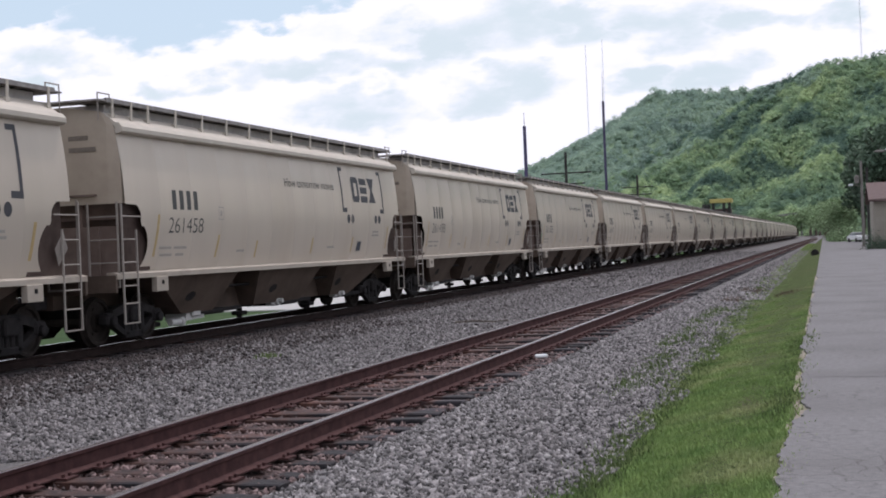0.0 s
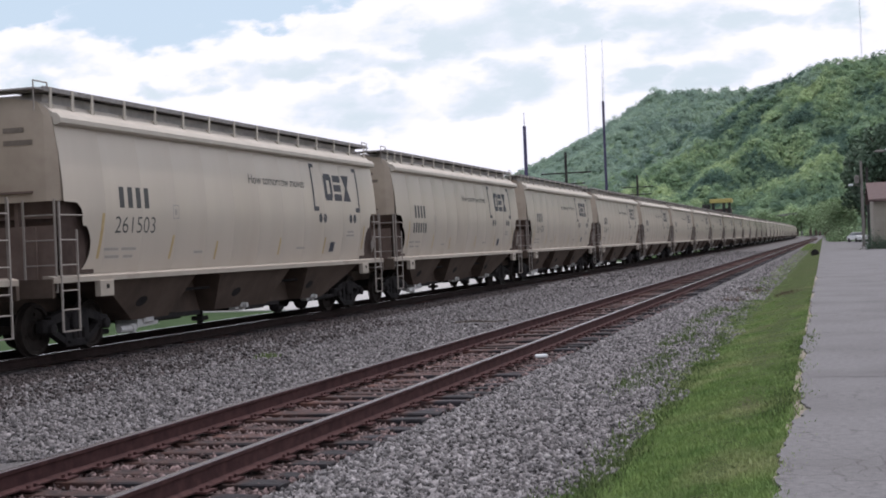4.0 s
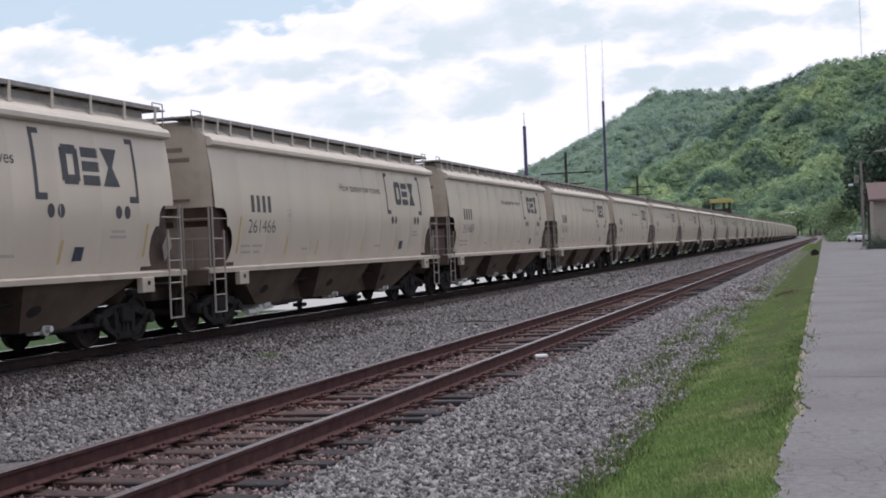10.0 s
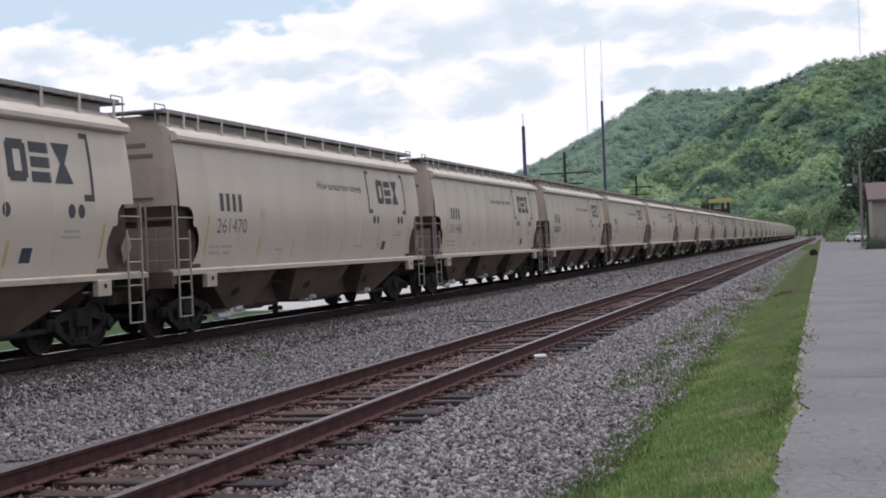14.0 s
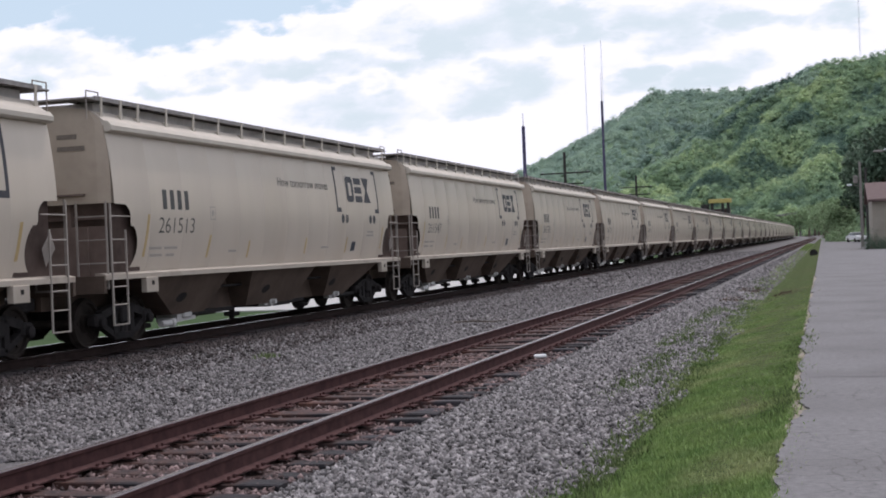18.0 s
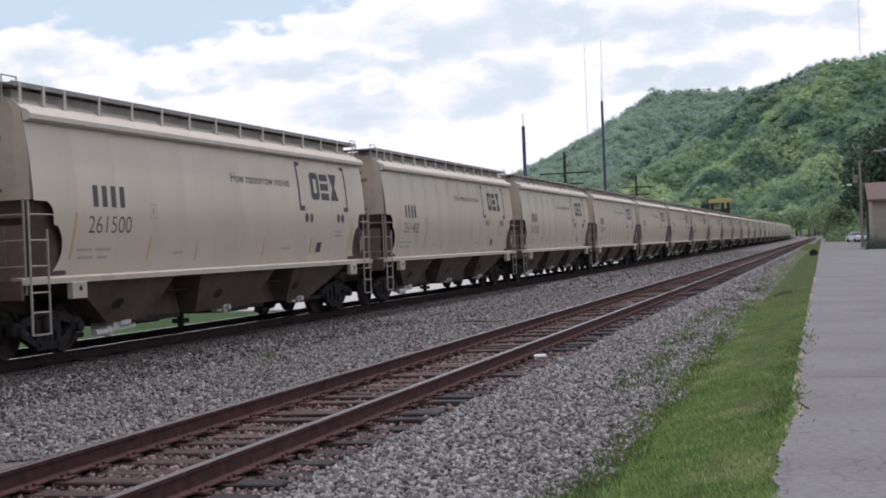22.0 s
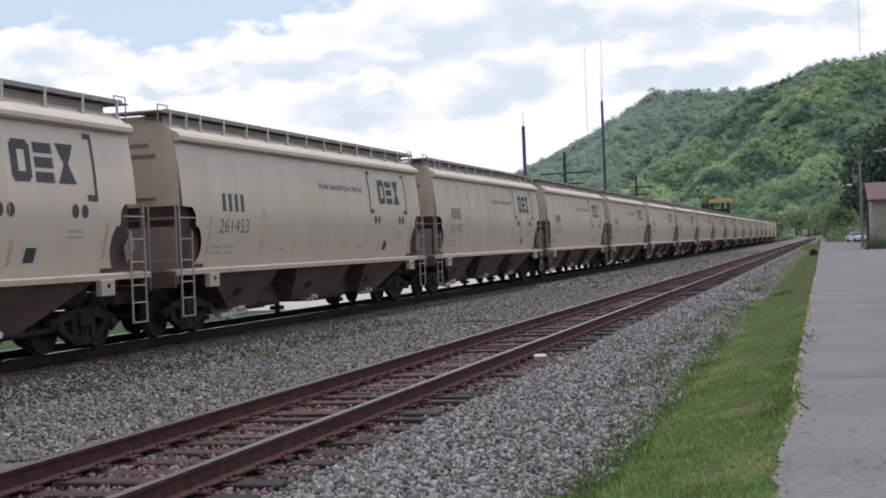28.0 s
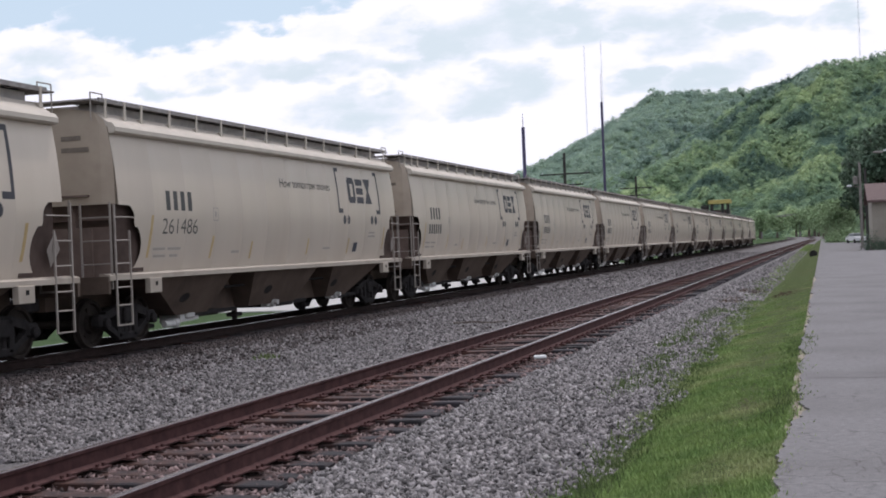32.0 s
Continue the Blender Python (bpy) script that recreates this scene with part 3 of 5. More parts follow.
        for z in zz:
            w = min(side_x(z), 1.56)
            cols.append([(w, e * 8.05, z), (w - .012, e * 8.115, z), (1.30, e * 8.16, z), (.4, e * 8.17, z), (-.4, e * 8.17, z), (-1.30, e * 8.16, z), (-w + .012, e * 8.115, z), (-w, e * 8.05, z)])
        cols.append([(1.42, e * 8.05, 4.22), (1.40, e * 8.115, 4.23), (1.18, e * 8.16, 4.42), (.4, e * 8.17, 4.53), (-.4, e * 8.17, 4.53), (-1.18, e * 8.16, 4.42), (-1.40, e * 8.115, 4.23), (-1.42, e * 8.05, 4.22)])
        s.add([q for row in cols for q in row], [(j * 8 + i, j * 8 + i + 1, j * 8 + i + 9, j * 8 + i + 8) for j in range(len(cols) - 1) for i in range(7)])
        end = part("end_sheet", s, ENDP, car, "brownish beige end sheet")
        part("end_rib", Shape().box(-1.0, 1.05, min(e * 8.165, e * 8.21), max(e * 8.165, e * 8.21), 2.83, 2.87), BROWN, end)
        for row, w in ((3.98, .42), (3.76, .58)) if e < 0 else ():
            y = e * 8.172
            part("end_stencil_bar", Shape().box(.50, .50 + w, min(y, y + e * .004), max(y, y + e * .004), row - .09, row), STENCIL, end)
        s = Shape().slab([(1.43, e * 8.05, 2.70), (-1.43, e * 8.05, 2.70), (-1.40, e * 7.35, 1.60), (1.40, e * 7.35, 1.60)], (0, e * -.03, .04))
        s.slab([(1.40, e * 7.35, 1.60), (-1.40, e * 7.35, 1.60), (-.95, e * 5.2, .55), (.95, e * 5.2, .55)], (0, e * -.03, .04))
        slope = part("slope_sheet", s, BROWN, car, "rusty brown sloping end sheet")
        for z in (2.42, 2.12, 1.84) if e < 0 else ():
            y = e * (8.05 - .636 * (2.70 - z))
            part("stiffener", Shape().box(-1.40, 1.40, min(y, y + e * .09), max(y, y + e * .09), z - .03, z + .03), BROWN, slope)
        for x in (-.62, .62):
            s = Shape().slab([(x - .04, e * 8.05, 2.68), (x - .04, e * 8.05, 1.36), (x - .04, e * 7.55, 1.36), (x - .04, e * 7.9, 2.57)], (.08, 0, 0))
            part("end_post", s, BROWN, car)
        for sx in (1,):
            g = Shape().slab([(sx * 1.44, e * 7.0, 1.40), (sx * 1.44, e * 8.06, 1.40), (sx * 1.44, e * 8.06, 2.70), (sx * 1.44, e * 7.0, 2.70)], (sx * .02, 0, 0))
            part("end_gusset", g, LOBE, car, "rusty brown plate inside the end opening")
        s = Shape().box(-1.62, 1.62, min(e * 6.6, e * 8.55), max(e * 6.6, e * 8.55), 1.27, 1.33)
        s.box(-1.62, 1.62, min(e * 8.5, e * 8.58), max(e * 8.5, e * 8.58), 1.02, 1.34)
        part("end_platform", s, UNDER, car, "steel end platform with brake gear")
        s = Shape().slab([(-1.0, e * 7.80, 2.26), (1.42, e * 7.80, 2.26), (1.42, e * 7.98, 2.68), (-1.0, e * 7.98, 2.68)], (0, e * .02, 0))
        if e < 0:
            part("recess_plate", s, BROWN, car)
        # end ladder and the two side ladders
        u = [(.95, 1.1), (.95, 2.70), (.985, 2.70), (.985, 1.135), (1.565, 1.135), (1.565, 2.70), (1.60, 2.70), (1.60, 1.1)]
        s = Shape().slab([(a, e * 8.36, b) for a, b in u], (0, e * .025, 0))
        lad = part("end_ladder", s, LADDER, car)
        for z in ((1.57, 2.0, 2.43) if e < 0 else (2.0,)):
            y = e * 8.372
            part("rung", Shape().tube((.96, y, z), (1.59, y, z), .013, 6), LADDER, lad)
        for sx in (1,):
            x = sx * 1.64
            u = [(8.34, .42), (8.34, 2.66), (8.305, 2.66), (8.305, .445), (7.815, .445), (7.815, 2.18), (7.785, 2.18), (7.785, .42)]
            s = Shape().slab([(x - .015, e * a, b) for a, b in u], (.03, 0, 0))
            lad = part("side_ladder", s, LADDER, car, "pale steel corner ladder")
            for z in (.80, 1.13, 1.57, 2.0, 2.43) if sx > 0 else ():
                part("rung", Shape().tube((x, e * 8.32, z), (x, e * (7.80 if z < 2.2 else 7.58), z), .014, 6), LADDER, lad)
        # coupler
        s = Shape().box(-.11, .11, min(e * 8.4, e * 8.85), max(e * 8.4, e * 8.85), .74, .98, .02)
        s.box(-.16, .2, min(e * 8.78, e * 9.1), max(e * 8.78, e * 9.1), .72, 1.0, .04)
        part("coupler", s, STEEL, car)
        truck(car, e * 7.0)
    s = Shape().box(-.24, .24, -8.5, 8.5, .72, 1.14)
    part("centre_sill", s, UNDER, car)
    for c, y0, y1, b0, b1 in ((-5.0, -6.9, -3.05, -5.0, -3.55), (0.0, -1.95, 1.95, -1.4, 1.4), (5.0, 3.05, 6.9, 3.55, 5.0)):
        s = Shape()
        c = (b0 + b1) / 2
        top, bot = 1.30, .44
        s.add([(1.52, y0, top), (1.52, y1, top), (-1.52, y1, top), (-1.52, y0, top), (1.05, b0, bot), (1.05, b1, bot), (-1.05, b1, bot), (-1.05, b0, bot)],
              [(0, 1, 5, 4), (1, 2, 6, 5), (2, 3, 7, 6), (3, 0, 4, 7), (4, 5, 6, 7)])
        # flat dark oval on the lit facet, standing for shade in a hand hole
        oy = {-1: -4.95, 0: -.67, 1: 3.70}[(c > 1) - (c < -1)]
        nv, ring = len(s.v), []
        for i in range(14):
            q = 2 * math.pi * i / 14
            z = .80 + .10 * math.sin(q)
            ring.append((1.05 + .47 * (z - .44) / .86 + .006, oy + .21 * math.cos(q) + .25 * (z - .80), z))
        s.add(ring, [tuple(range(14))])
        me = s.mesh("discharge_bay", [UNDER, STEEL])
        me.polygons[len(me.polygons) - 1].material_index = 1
        bay = part("discharge_bay", me, None, car, "dusty brown sloped discharge hopper with a dark painted-on oval opening")
        g = Shape().box(-.95, .95, c + .1, c + 1.5, .34, .47, .01)
        g.box(.95, 1.05, c + .1, c + 2.2, .38, .47, .01).box(-1.05, -.95, c + .1, c + 2.2, .38, .47, .01)
        part("gate_frame", g, STEEL, bay)
        if b1 < 0:
            g = Shape().slab([(1.0, c - .42, .27), (1.0, c + .42, .30), (1.0, c + .40, .44), (1.0, c + .18, .52), (1.0, c + .05, .62), (1.0, c - .12, .62), (1.0, c - .30, .48), (1.0, c - .42, .42)], (-.5, 0, 0))
            g.box(.96, 1.06, c - .22, c + .16, .34, .50, .03).box(.62, 1.0, c - .60, c - .42, .24, .36, .03)
            g.lathe([(0, .07), (.40, .07), (.42, .095), (.52, .095)], 10, "y", (.98, c - 1.1, .27))
        else:
            g = Shape().lathe([(0, .12), (.10, .12), (.10, .06), (.20, .06)], 10, "x", (1.0, c + .02, .47))
            g.box(.85, 1.03, c - .25, c + .12, .37, .46, .02)
        part("gate_drive", g, VALVE, bay, "pale metal gate housing and capstan")
        g = Shape().box(.5, .62, c - 1.2, c - 1.08, .12, .46, .02).box(.42, .70, c - 1.3, c - .98, .20, .30, .02)
        part("gate_lock", g, STEEL, bay)
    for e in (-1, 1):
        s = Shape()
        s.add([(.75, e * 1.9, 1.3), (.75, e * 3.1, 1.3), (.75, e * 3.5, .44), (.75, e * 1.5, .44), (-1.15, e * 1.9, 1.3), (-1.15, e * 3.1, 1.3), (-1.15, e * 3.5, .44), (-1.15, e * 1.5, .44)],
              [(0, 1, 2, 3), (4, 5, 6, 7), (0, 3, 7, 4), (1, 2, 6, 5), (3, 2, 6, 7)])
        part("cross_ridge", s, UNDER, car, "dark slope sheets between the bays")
    s = Shape().tube((1.1, -4.0, .95), (1.1, 4.0, .95), .03)
    part("brake_pipe", s, STEEL, car)
    markings(car)
    return car


def wheelset():
    s = Shape()
    s.lathe([(-1.0, .075), (1.0, .075)], 10)
    for sx in (-1, 1):
        prof = [(.685, .12), (.685, .485), (.715, .485), (.722, .457), (.82, .450), (.82, .39), (.77, .37), (.76, .19), (.83, .16), (.83, .08)]
        s.lathe([(sx * a, r) for a, r in prof], 28)
    # lightening marks that turn with the wheel
    for sx in (-1, 1):
        for k in range(3):
            a = k * 2 * math.pi / 3
            s.box(sx * .79 - .012, sx * .79 + .012, .27 * math.cos(a) - .03, .27 * math.cos(a) + .03, .27 * math.sin(a) - .03, .27 * math.sin(a) + .03)
    return s.mesh("wheelset", WHEEL)


WHEELS = []
RADIUS = 0.457


def truck(car, y):
    s = Shape().box(-1.15, 1.15, -.2, .2, .42, .72, .03)
    t = part("truck", s, STEEL, car, "black cast-steel two-axle truck")
    t.location.y = y
    for sx in (-1, 1):
        x = sx * 1.0
        f = Shape()
        for e in (-1, 1):
            f.box(x - .11, x + .11, e * .89 - .17, e * .89 + .17, .38, .62, .04)
            f.slab([(x - .07, e * .80, .66), (x - .07, e * .30, .78), (x - .07, e * .30, .62), (x - .07, e * .80, .50)], (.14, 0, 0))
            f.slab([(x - .07, e * .80, .50), (x - .07, e * .30, .24), (x - .07, e * .30, .12), (x - .07, e * .86, .40)], (.14, 0, 0))
            f.slab([(x - .08, e * .38, .70), (x - .08, e * .24, .70), (x - .08, e * .24, .16), (x - .08, e * .38, .16)], (.16, 0, 0))
            f.lathe([(-.13, .10), (.13, .10), (.15, .06)] if sx > 0 else [(.13, .10), (-.13, .10), (-.15, .06)], 12, "x", (x + sx * .05, e * .89, .457))
        f.box(x - .08, x + .08, -.34, .34, .10, .24, .02).box(x - .08, x + .08, -.34, .34, .62, .78, .02)
        for k in range(3):
            f.tube((x, -.16 + k * .16, .22), (x, -.16 + k * .16, .46), .06, 8)
        part("side_frame", f, STEEL, t)
    for e in (-1, 1):
        w = part("wheelset", WHEEL_MESH, None, t)
        w.location = (0, e * .89, .457)
        if len(WHEELS) < 2:
            WHEELS.append(w)


def on_side(y, z, lift=.004):
    return Vector((side_x(z) + lift, y, z))


def patch(s, y0, y1, z0, z1, lean=0.0, lift=.004, k=3):
    """A thin painted patch that follows the curved side; lean shifts its top along the wagon."""
    zs = [z0 + (z1 - z0) * i / k for i in range(k + 1)]
    vs = []
    for i, z in enumerate(zs):
        d = lean * i / k
        vs += [on_side(y0 + d, z, lift), on_side(y1 + d, z, lift)]
    return s.add(vs, [(2 * i, 2 * i + 1, 2 * i + 3, 2 * i + 2) for i in range(k)])


def markings(car):
    # logo as plain shapes: a hollow block, stacked bars, an hourglass
    s = Shape()
    y0, zb, h, w = 4.20, 2.97, .70, .57
    for a, b, c, d in ((0, .20, .06, h - .06), (w - .16, w, .06, h - .06), (.06, w - .06, h - .17, h), (.06, w - .06, 0, .17)):
        patch(s, y0 + a, y0 + b, zb + c, zb + d)
    y1 = y0 + .67
    for c in (0, .25, .50):
        patch(s, y1, y1 + w, zb + c, zb + c + .18)
    y2 = y1 + .67
    k = 6
    for lo, hi, big in ((zb, zb + h / 2, 1), (zb + h / 2, zb + h, 0)):
        vs = []
        for i in range(k + 1):
            z = lo + (hi - lo) * i / k
            half = .07 + .22 * ((1 - i / k) if big else i / k)
            vs += [on_side(y2 + w / 2 - half, z), on_side(y2 + w / 2 + half, z)]
        s.add(vs, [(2 * i, 2 * i + 1, 2 * i + 3, 2 * i + 2) for i in range(k)])
    part("logo_shape", s, MARK, car, "bold dark painted logo shapes")
    for y, e in ((3.40, 1), (6.72, -1)):
        s = Shape()
        lean = .0
        patch(s, y - .05, y + .05, 2.72, 3.86, lean, k=6)
        patch(s, *sorted((y - e * .05, y + e * .24)), 3.80, 3.90)
        patch(s, *sorted((y - e * .05, y + e * .30)), 2.68, 2.80)
        part("logo_bracket", s, MARK, car, "dark painted bracket stripe")
    for y in (3.78, 4.09, 6.0, 6.31):
        s = Shape()
        n = 12
        s.add([on_side(y + .115 * math.cos(2 * math.pi * i / n), 2.50 + .125 * math.sin(2 * math.pi * i / n)) for i in range(n)], [tuple(range(n))])
        part("logo_dot", s, MARK, car)
    # reporting mark as four plain bars
    for i in range(4):
        y = -6.26 + i * .31
        part("reporting_bar", patch(Shape(), y, y + .17, 2.59, 2.98), DIGIT, car)
    for y, z0, z1, lean in ((-6.95, 1.66, 2.48, .12), (-4.24, 1.60, 2.08, .10), (-2.2, 1.56, 1.95, .06), (1.2, 1.60, 2.0, .05), (4.1, 1.58, 2.0, .08), (7.0, 1.66, 2.3, .08)):
        part("reflector", patch(Shape(), y - .045, y + .045, z0, z1, lean), AMBER, car, "amber reflective strip")
    part("tag_border", patch(Shape(), 4.47, 4.87, 1.58, 1.90, .066, .006), ROOF, car, "pale painted border round the scanner tag")
    part("tag_plate", patch(Shape(), 4.51, 4.82, 1.625, 1.875, .05, .010), PLATE, car, "dark scanner tag")
    for y0, y1, z in ((-6.75, -6.25, 1.80), (-6.15, -5.6, 1.80), (-6.7, -6.2, 1.66), (-6.05, -5.7, 1.66), (-3.2, -2.8, 1.7), (5.7, 6.3, 2.02), (5.75, 6.25, 2.12), (2.3, 2.8, 1.72)):
        part("stencil_bar", patch(Shape(), y0, y1, z, z + .05), FAINT, car)
    s = Shape()
    for a in ((-4.2, -3.95, 2.66, 2.68), (-4.2, -3.95, 2.40, 2.42), (-4.2, -4.18, 2.42, 2.66), (-3.97, -3.95, 2.42, 2.66), (-4.12, -4.03, 2.48, 2.60)):
        patch(s, *a)
    part("stencil_box", s, FAINT, car)
    s = Shape()
    s.add([on_side(7.62, 1.85, .06), on_side(7.82, 2.15, .06), on_side(8.02, 1.85, .06), on_side(7.82, 1.55, .06)], [(0, 1, 2, 3)])
    part("placard", s, LADDER, car, "pale diamond placard")
    t = text_mesh("How tomorrow moves", .31, 3.3)
    o = part("slogan", t, None, car, "thin dark slogan lettering")
    o.matrix_basis = Matrix.Translation((side_x(3.25) + .006, -.50, 3.25)) @ pose(0, 0, 0, 90, 0, 90) @ pose(0, 0, 0, -6.5, 0, 0)


def text_mesh(body, size, width, bold=0.0):
    cu = bpy.data.curves.new("lettering", "FONT")
    cu.body, cu.size, cu.offset, cu.shear = body, size, bold, .07
    ob = new("lettering", cu)
    bpy.context.view_layer.update()
    me = bpy.data.meshes.new_from_object(ob.evaluated_get(bpy.context.evaluated_depsgraph_get()))
    bpy.data.objects.remove(ob)
    co = [q.co.x for q in me.vertices]
    k = width / (max(co) - min(co))
    for q in me.vertices:
        q.co.x *= k
    me.materials.clear()
    me.materials.append(DIGIT)
    return me


WHEEL_MESH = wheelset()
NUMBERS = {0: 261458, 1: 261498, 2: 261523, 3: 261515, 4: 261507, 5: 261503, 7: 261459, 8: 261536, 9: 261531, 10: 261461, 11: 261474, 12: 261472,
           13: 261466, 14: 261489, 15: 261493, 16: 261496, 17: 261519, 18: 261470, 19: 261468, 21: 261526, 22: 261532, 23: 261513, 24: 261547,
           25: 261538, 26: 261451, 27: 261484, 28: 261500, 29: 261483, 30: 261528, 31: 261499, 32: 261525, 33: 261479, 35: 261478, 36: 261453,
           37: 261455, 38: 261534, 39: 261542, 40: 261501, 41: 261486}
FIRST, LAST = -1, 52
CARS = {}
# wagons whose end panel is still painted; the others are rusty brown there
PAINTED_ENDS = (10, 11, 12, 13, 18, 19, 26, 36, 37)


def train():
    proto = hopper()
    for k in range(FIRST, LAST + 1):
        ob = proto if k == FIRST else copy_thing(proto, Matrix())
        CARS[k] = ob
    # the panel that closes the end above the platform, with a vertical seam
    plates = []
    for m in (PANEL, BROWN):
        s = Shape().slab([(-1.0, -8.10, 1.33), (1.40, -8.10, 1.33), (1.40, -8.07, 2.26), (-1.0, -8.07, 2.26)], (0, -.02, 0))
        s.box(1.02, 1.06, -8.16, -8.12, 1.34, 2.24)
        plates.append((s.mesh("bulkhead_panel", m), m))
    for k, ob in CARS.items():
        part("bulkhead_panel", plates[0 if k in PAINTED_ENDS else 1][0], None, ob, "dusty painted steel end panel" if k in PAINTED_ENDS else "rusty brown steel end panel")
        if k in NUMBERS:
            me = text_mesh(str(NUMBERS[k]), .45, 1.52, -.004)
            o = part("wagon_number", me, None, ob)
            o.matrix_basis = Matrix.Translation((side_x(2.12) + .006, -6.46, 2.12)) @ pose(0, 0, 0, 90, 0, 90) @ pose(0, 0, 0, 5.0, 0, 0)
        else:
            for i in range(6):
                part("number_bar", patch(Shape(), -6.44 + i * .25, -6.44 + i * .25 + .14, 2.12, 2.43), DIGIT, ob)


# small unevenness of the train's run: seconds, metres
UNEVEN = [(0, .05), (6, .03), (10, -.02), (13.4, 0), (13.5, .70), (14.5, .60), (16.6, .47), (18, .36), (20, .23), (23, .08), (25, 0), (28, -.04), (32, -.06)]


def run(t):
    return 23.14 * t + 0.00207 * t * t - float(np.interp(t, [q[0] for q in UNEVEN], [q[1] for q in UNEVEN]))


def train_pose(k, t):
    s = 30.14 + k * LEN - run(t)
    return pose(MAIN + bend(s), s, 0, 0, 0, math.degrees(heading(s)))


def motions():
    # all axles roll alike: the two of one truck are keyed, the rest share their keys
    steps = [k / FPS for k in range(32 * FPS + 1)]
    for w in WHEELS:
        walk(w, [(t, pose(*w.location, math.degrees(run(t) / RADIUS) % 360)) for t in steps])
    for ob in list(scene.objects):
        if ob.name.startswith("wheelset") and ob not in WHEELS:
            w = WHEELS[0] if ob.location.y < 0 else WHEELS[1]
            ob.rotation_mode = "QUATERNION"
            ob.animation_data_create()
            ob.animation_data.action = w.animation_data.action
            ob.animation_data.action_slot = w.animation_data.action_slot
    times = sorted(set(list(range(0, 33)) + [13.2, 13.3, 13.4, 13.5, 13.6, 13.7, 14.5]))
    for k, ob in CARS.items():
        walk(ob, [(t, train_pose(k, t)) for t in times])
    for ob, x0, speed in BRIDGE_CARS:
        walk(ob, [(t, bridge_pose(x0 + speed * t)) for t in range(0, 33, 4)])


track("siding_track", SIDE_LINE, True, 0.52, "rusty siding track on weathered timber ties")
track("main_track", MAIN, False, 0.52, "main line track beneath the train")
train()


# ---- stones of the ballast ----
def stones(name, x0, x1, y0, y1, count, size, z_of, label, seed, mat=STONE, power=1.0):
    r = np.random.RandomState(seed)
    cube = np.array([(1, 0, 0), (-1, 0, 0), (0, 1, 0), (0, -1, 0), (0, 0, 1), (0, 0, -1)], float) * 1.35
    tri = np.array([(0, 2, 4), (2, 1, 4), (1, 3, 4), (3, 0, 4), (2, 0, 5), (1, 2, 5), (3, 1, 5), (0, 3, 5)])
    u = r.rand(count) ** power
    c = np.stack([x0 + (x1 - x0) * r.rand(count), y0 + (y1 - y0) * u, np.zeros(count)], 1)
    if x1 > -2:
        c[:, 0] += .16 * np.sin(c[:, 1] * .9) * np.sin(c[:, 1] * .37 + 1) * ((c[:, 0] - x0) / (x1 - x0)) ** 3 + .09 * np.sin(c[:, 1] * 2.3 + 2) * ((c[:, 0] - x0) / (x1 - x0)) ** 3
    c[:, 2] = z_of(c[:, 0]) + r.uniform(-.3, .5, count) * size
    v = cube[None] * (1 + r.uniform(-.3, .25, (count, 6, 1))) + r.uniform(-.45, .45, (count, 6, 3))
    v *= (size / 2 * r.uniform(.45, 1.45, (count, 1, 1))) * r.uniform(.5, 1.2, (count, 1, 3))
    q = r.randn(count, 4)
    q /= np.linalg.norm(q, axis=1, keepdims=True)
    w, x, y, z = q.T
    rot = np.stack([1 - 2 * (y * y + z * z), 2 * (x * y - z * w), 2 * (x * z + y * w), 2 * (x * y + z * w), 1 - 2 * (x * x + z * z), 2 * (y * z - x * w),
                    2 * (x * z - y * w), 2 * (y * z + x * w), 1 - 2 * (x * x + y * y)], 1).reshape(-1, 3, 3)
    v = np.einsum("nij,nkj->nki", rot, v) + c[:, None]
    f = tri[None] + (np.arange(count) * 6)[:, None, None]
    return tagged(new(name, raw(name, v.reshape(-1, 3), f.reshape(-1, 3), mat)), label, "gravel", kind="stuff")


PROFILE = [(-16.6, -.26), (-15.9, -.22), (-12.6, -.22), (-12.2, -.26), (-11.9, -.3), (-10.8, -.36), (-8.6, -.36), (-7.3, -.27), (-6.85, -.25), (-6.7, -.265), (-4.3, -.265), (-4.15, -.24), (-3.6, -.26), (-2.6, -.34), (-1.9, -.36), (-.38, -.03)]


def surface(x):
    return np.interp(x, [q[0] for q in PROFILE], [q[1] for q in PROFILE])


stones("ballast_stones", -4.16, -1.92, 7.5, 45, 62000, .044, surface, "loose angular grey limestone ballast stones", 1, power=1.6)
stones("ballast_stones", -6.78, -4.22, 8.5, 42, 27000, .044, lambda x: surface(x) + .012, "rust-stained grey stones lying between the ties", 2, BEDSTONE, power=1.5)
stones("ballast_stones", -3.9, -2.0, 40, 150, 12000, .075, surface, "grey ballast stones along the siding", 6, power=2.0)
stones("ballast_stones", -12.3, -6.9, 56, 170, 16000, .09, surface, "grey gravel between the two tracks", 7, GRAVEL, power=2.0)
stones("ballast_stones", -13.1, -12.05, 14, 60, 17000, .05, surface, "stones at the tie ends with train shade in their colour", 31, DARKSTONE, power=1.5)
stones("ballast_stones", -12.2, -10.7, 13, 34, 3600, .05, lambda x: surface(x) + .012, "dark stones thinning out from the main line", 32, DARKSTONE, power=1.3)
stones("ballast_stones", -12.15, -6.8, 11, 62, 80000, .046, surface, "grey gravel between the two tracks", 3, GRAVEL, power=1.4)


PALESTONE = material("bleached_limestone", (0.30, 0.288, 0.278), (0.40, 0.388, 0.376), 9.0, 0.9, island=0.2)
stones("ballast_stones", -11.8, -7.2, 17, 75, 200, .062, surface, "scattered bleached limestone lumps on the gravel", 51, PALESTONE, power=1.3)
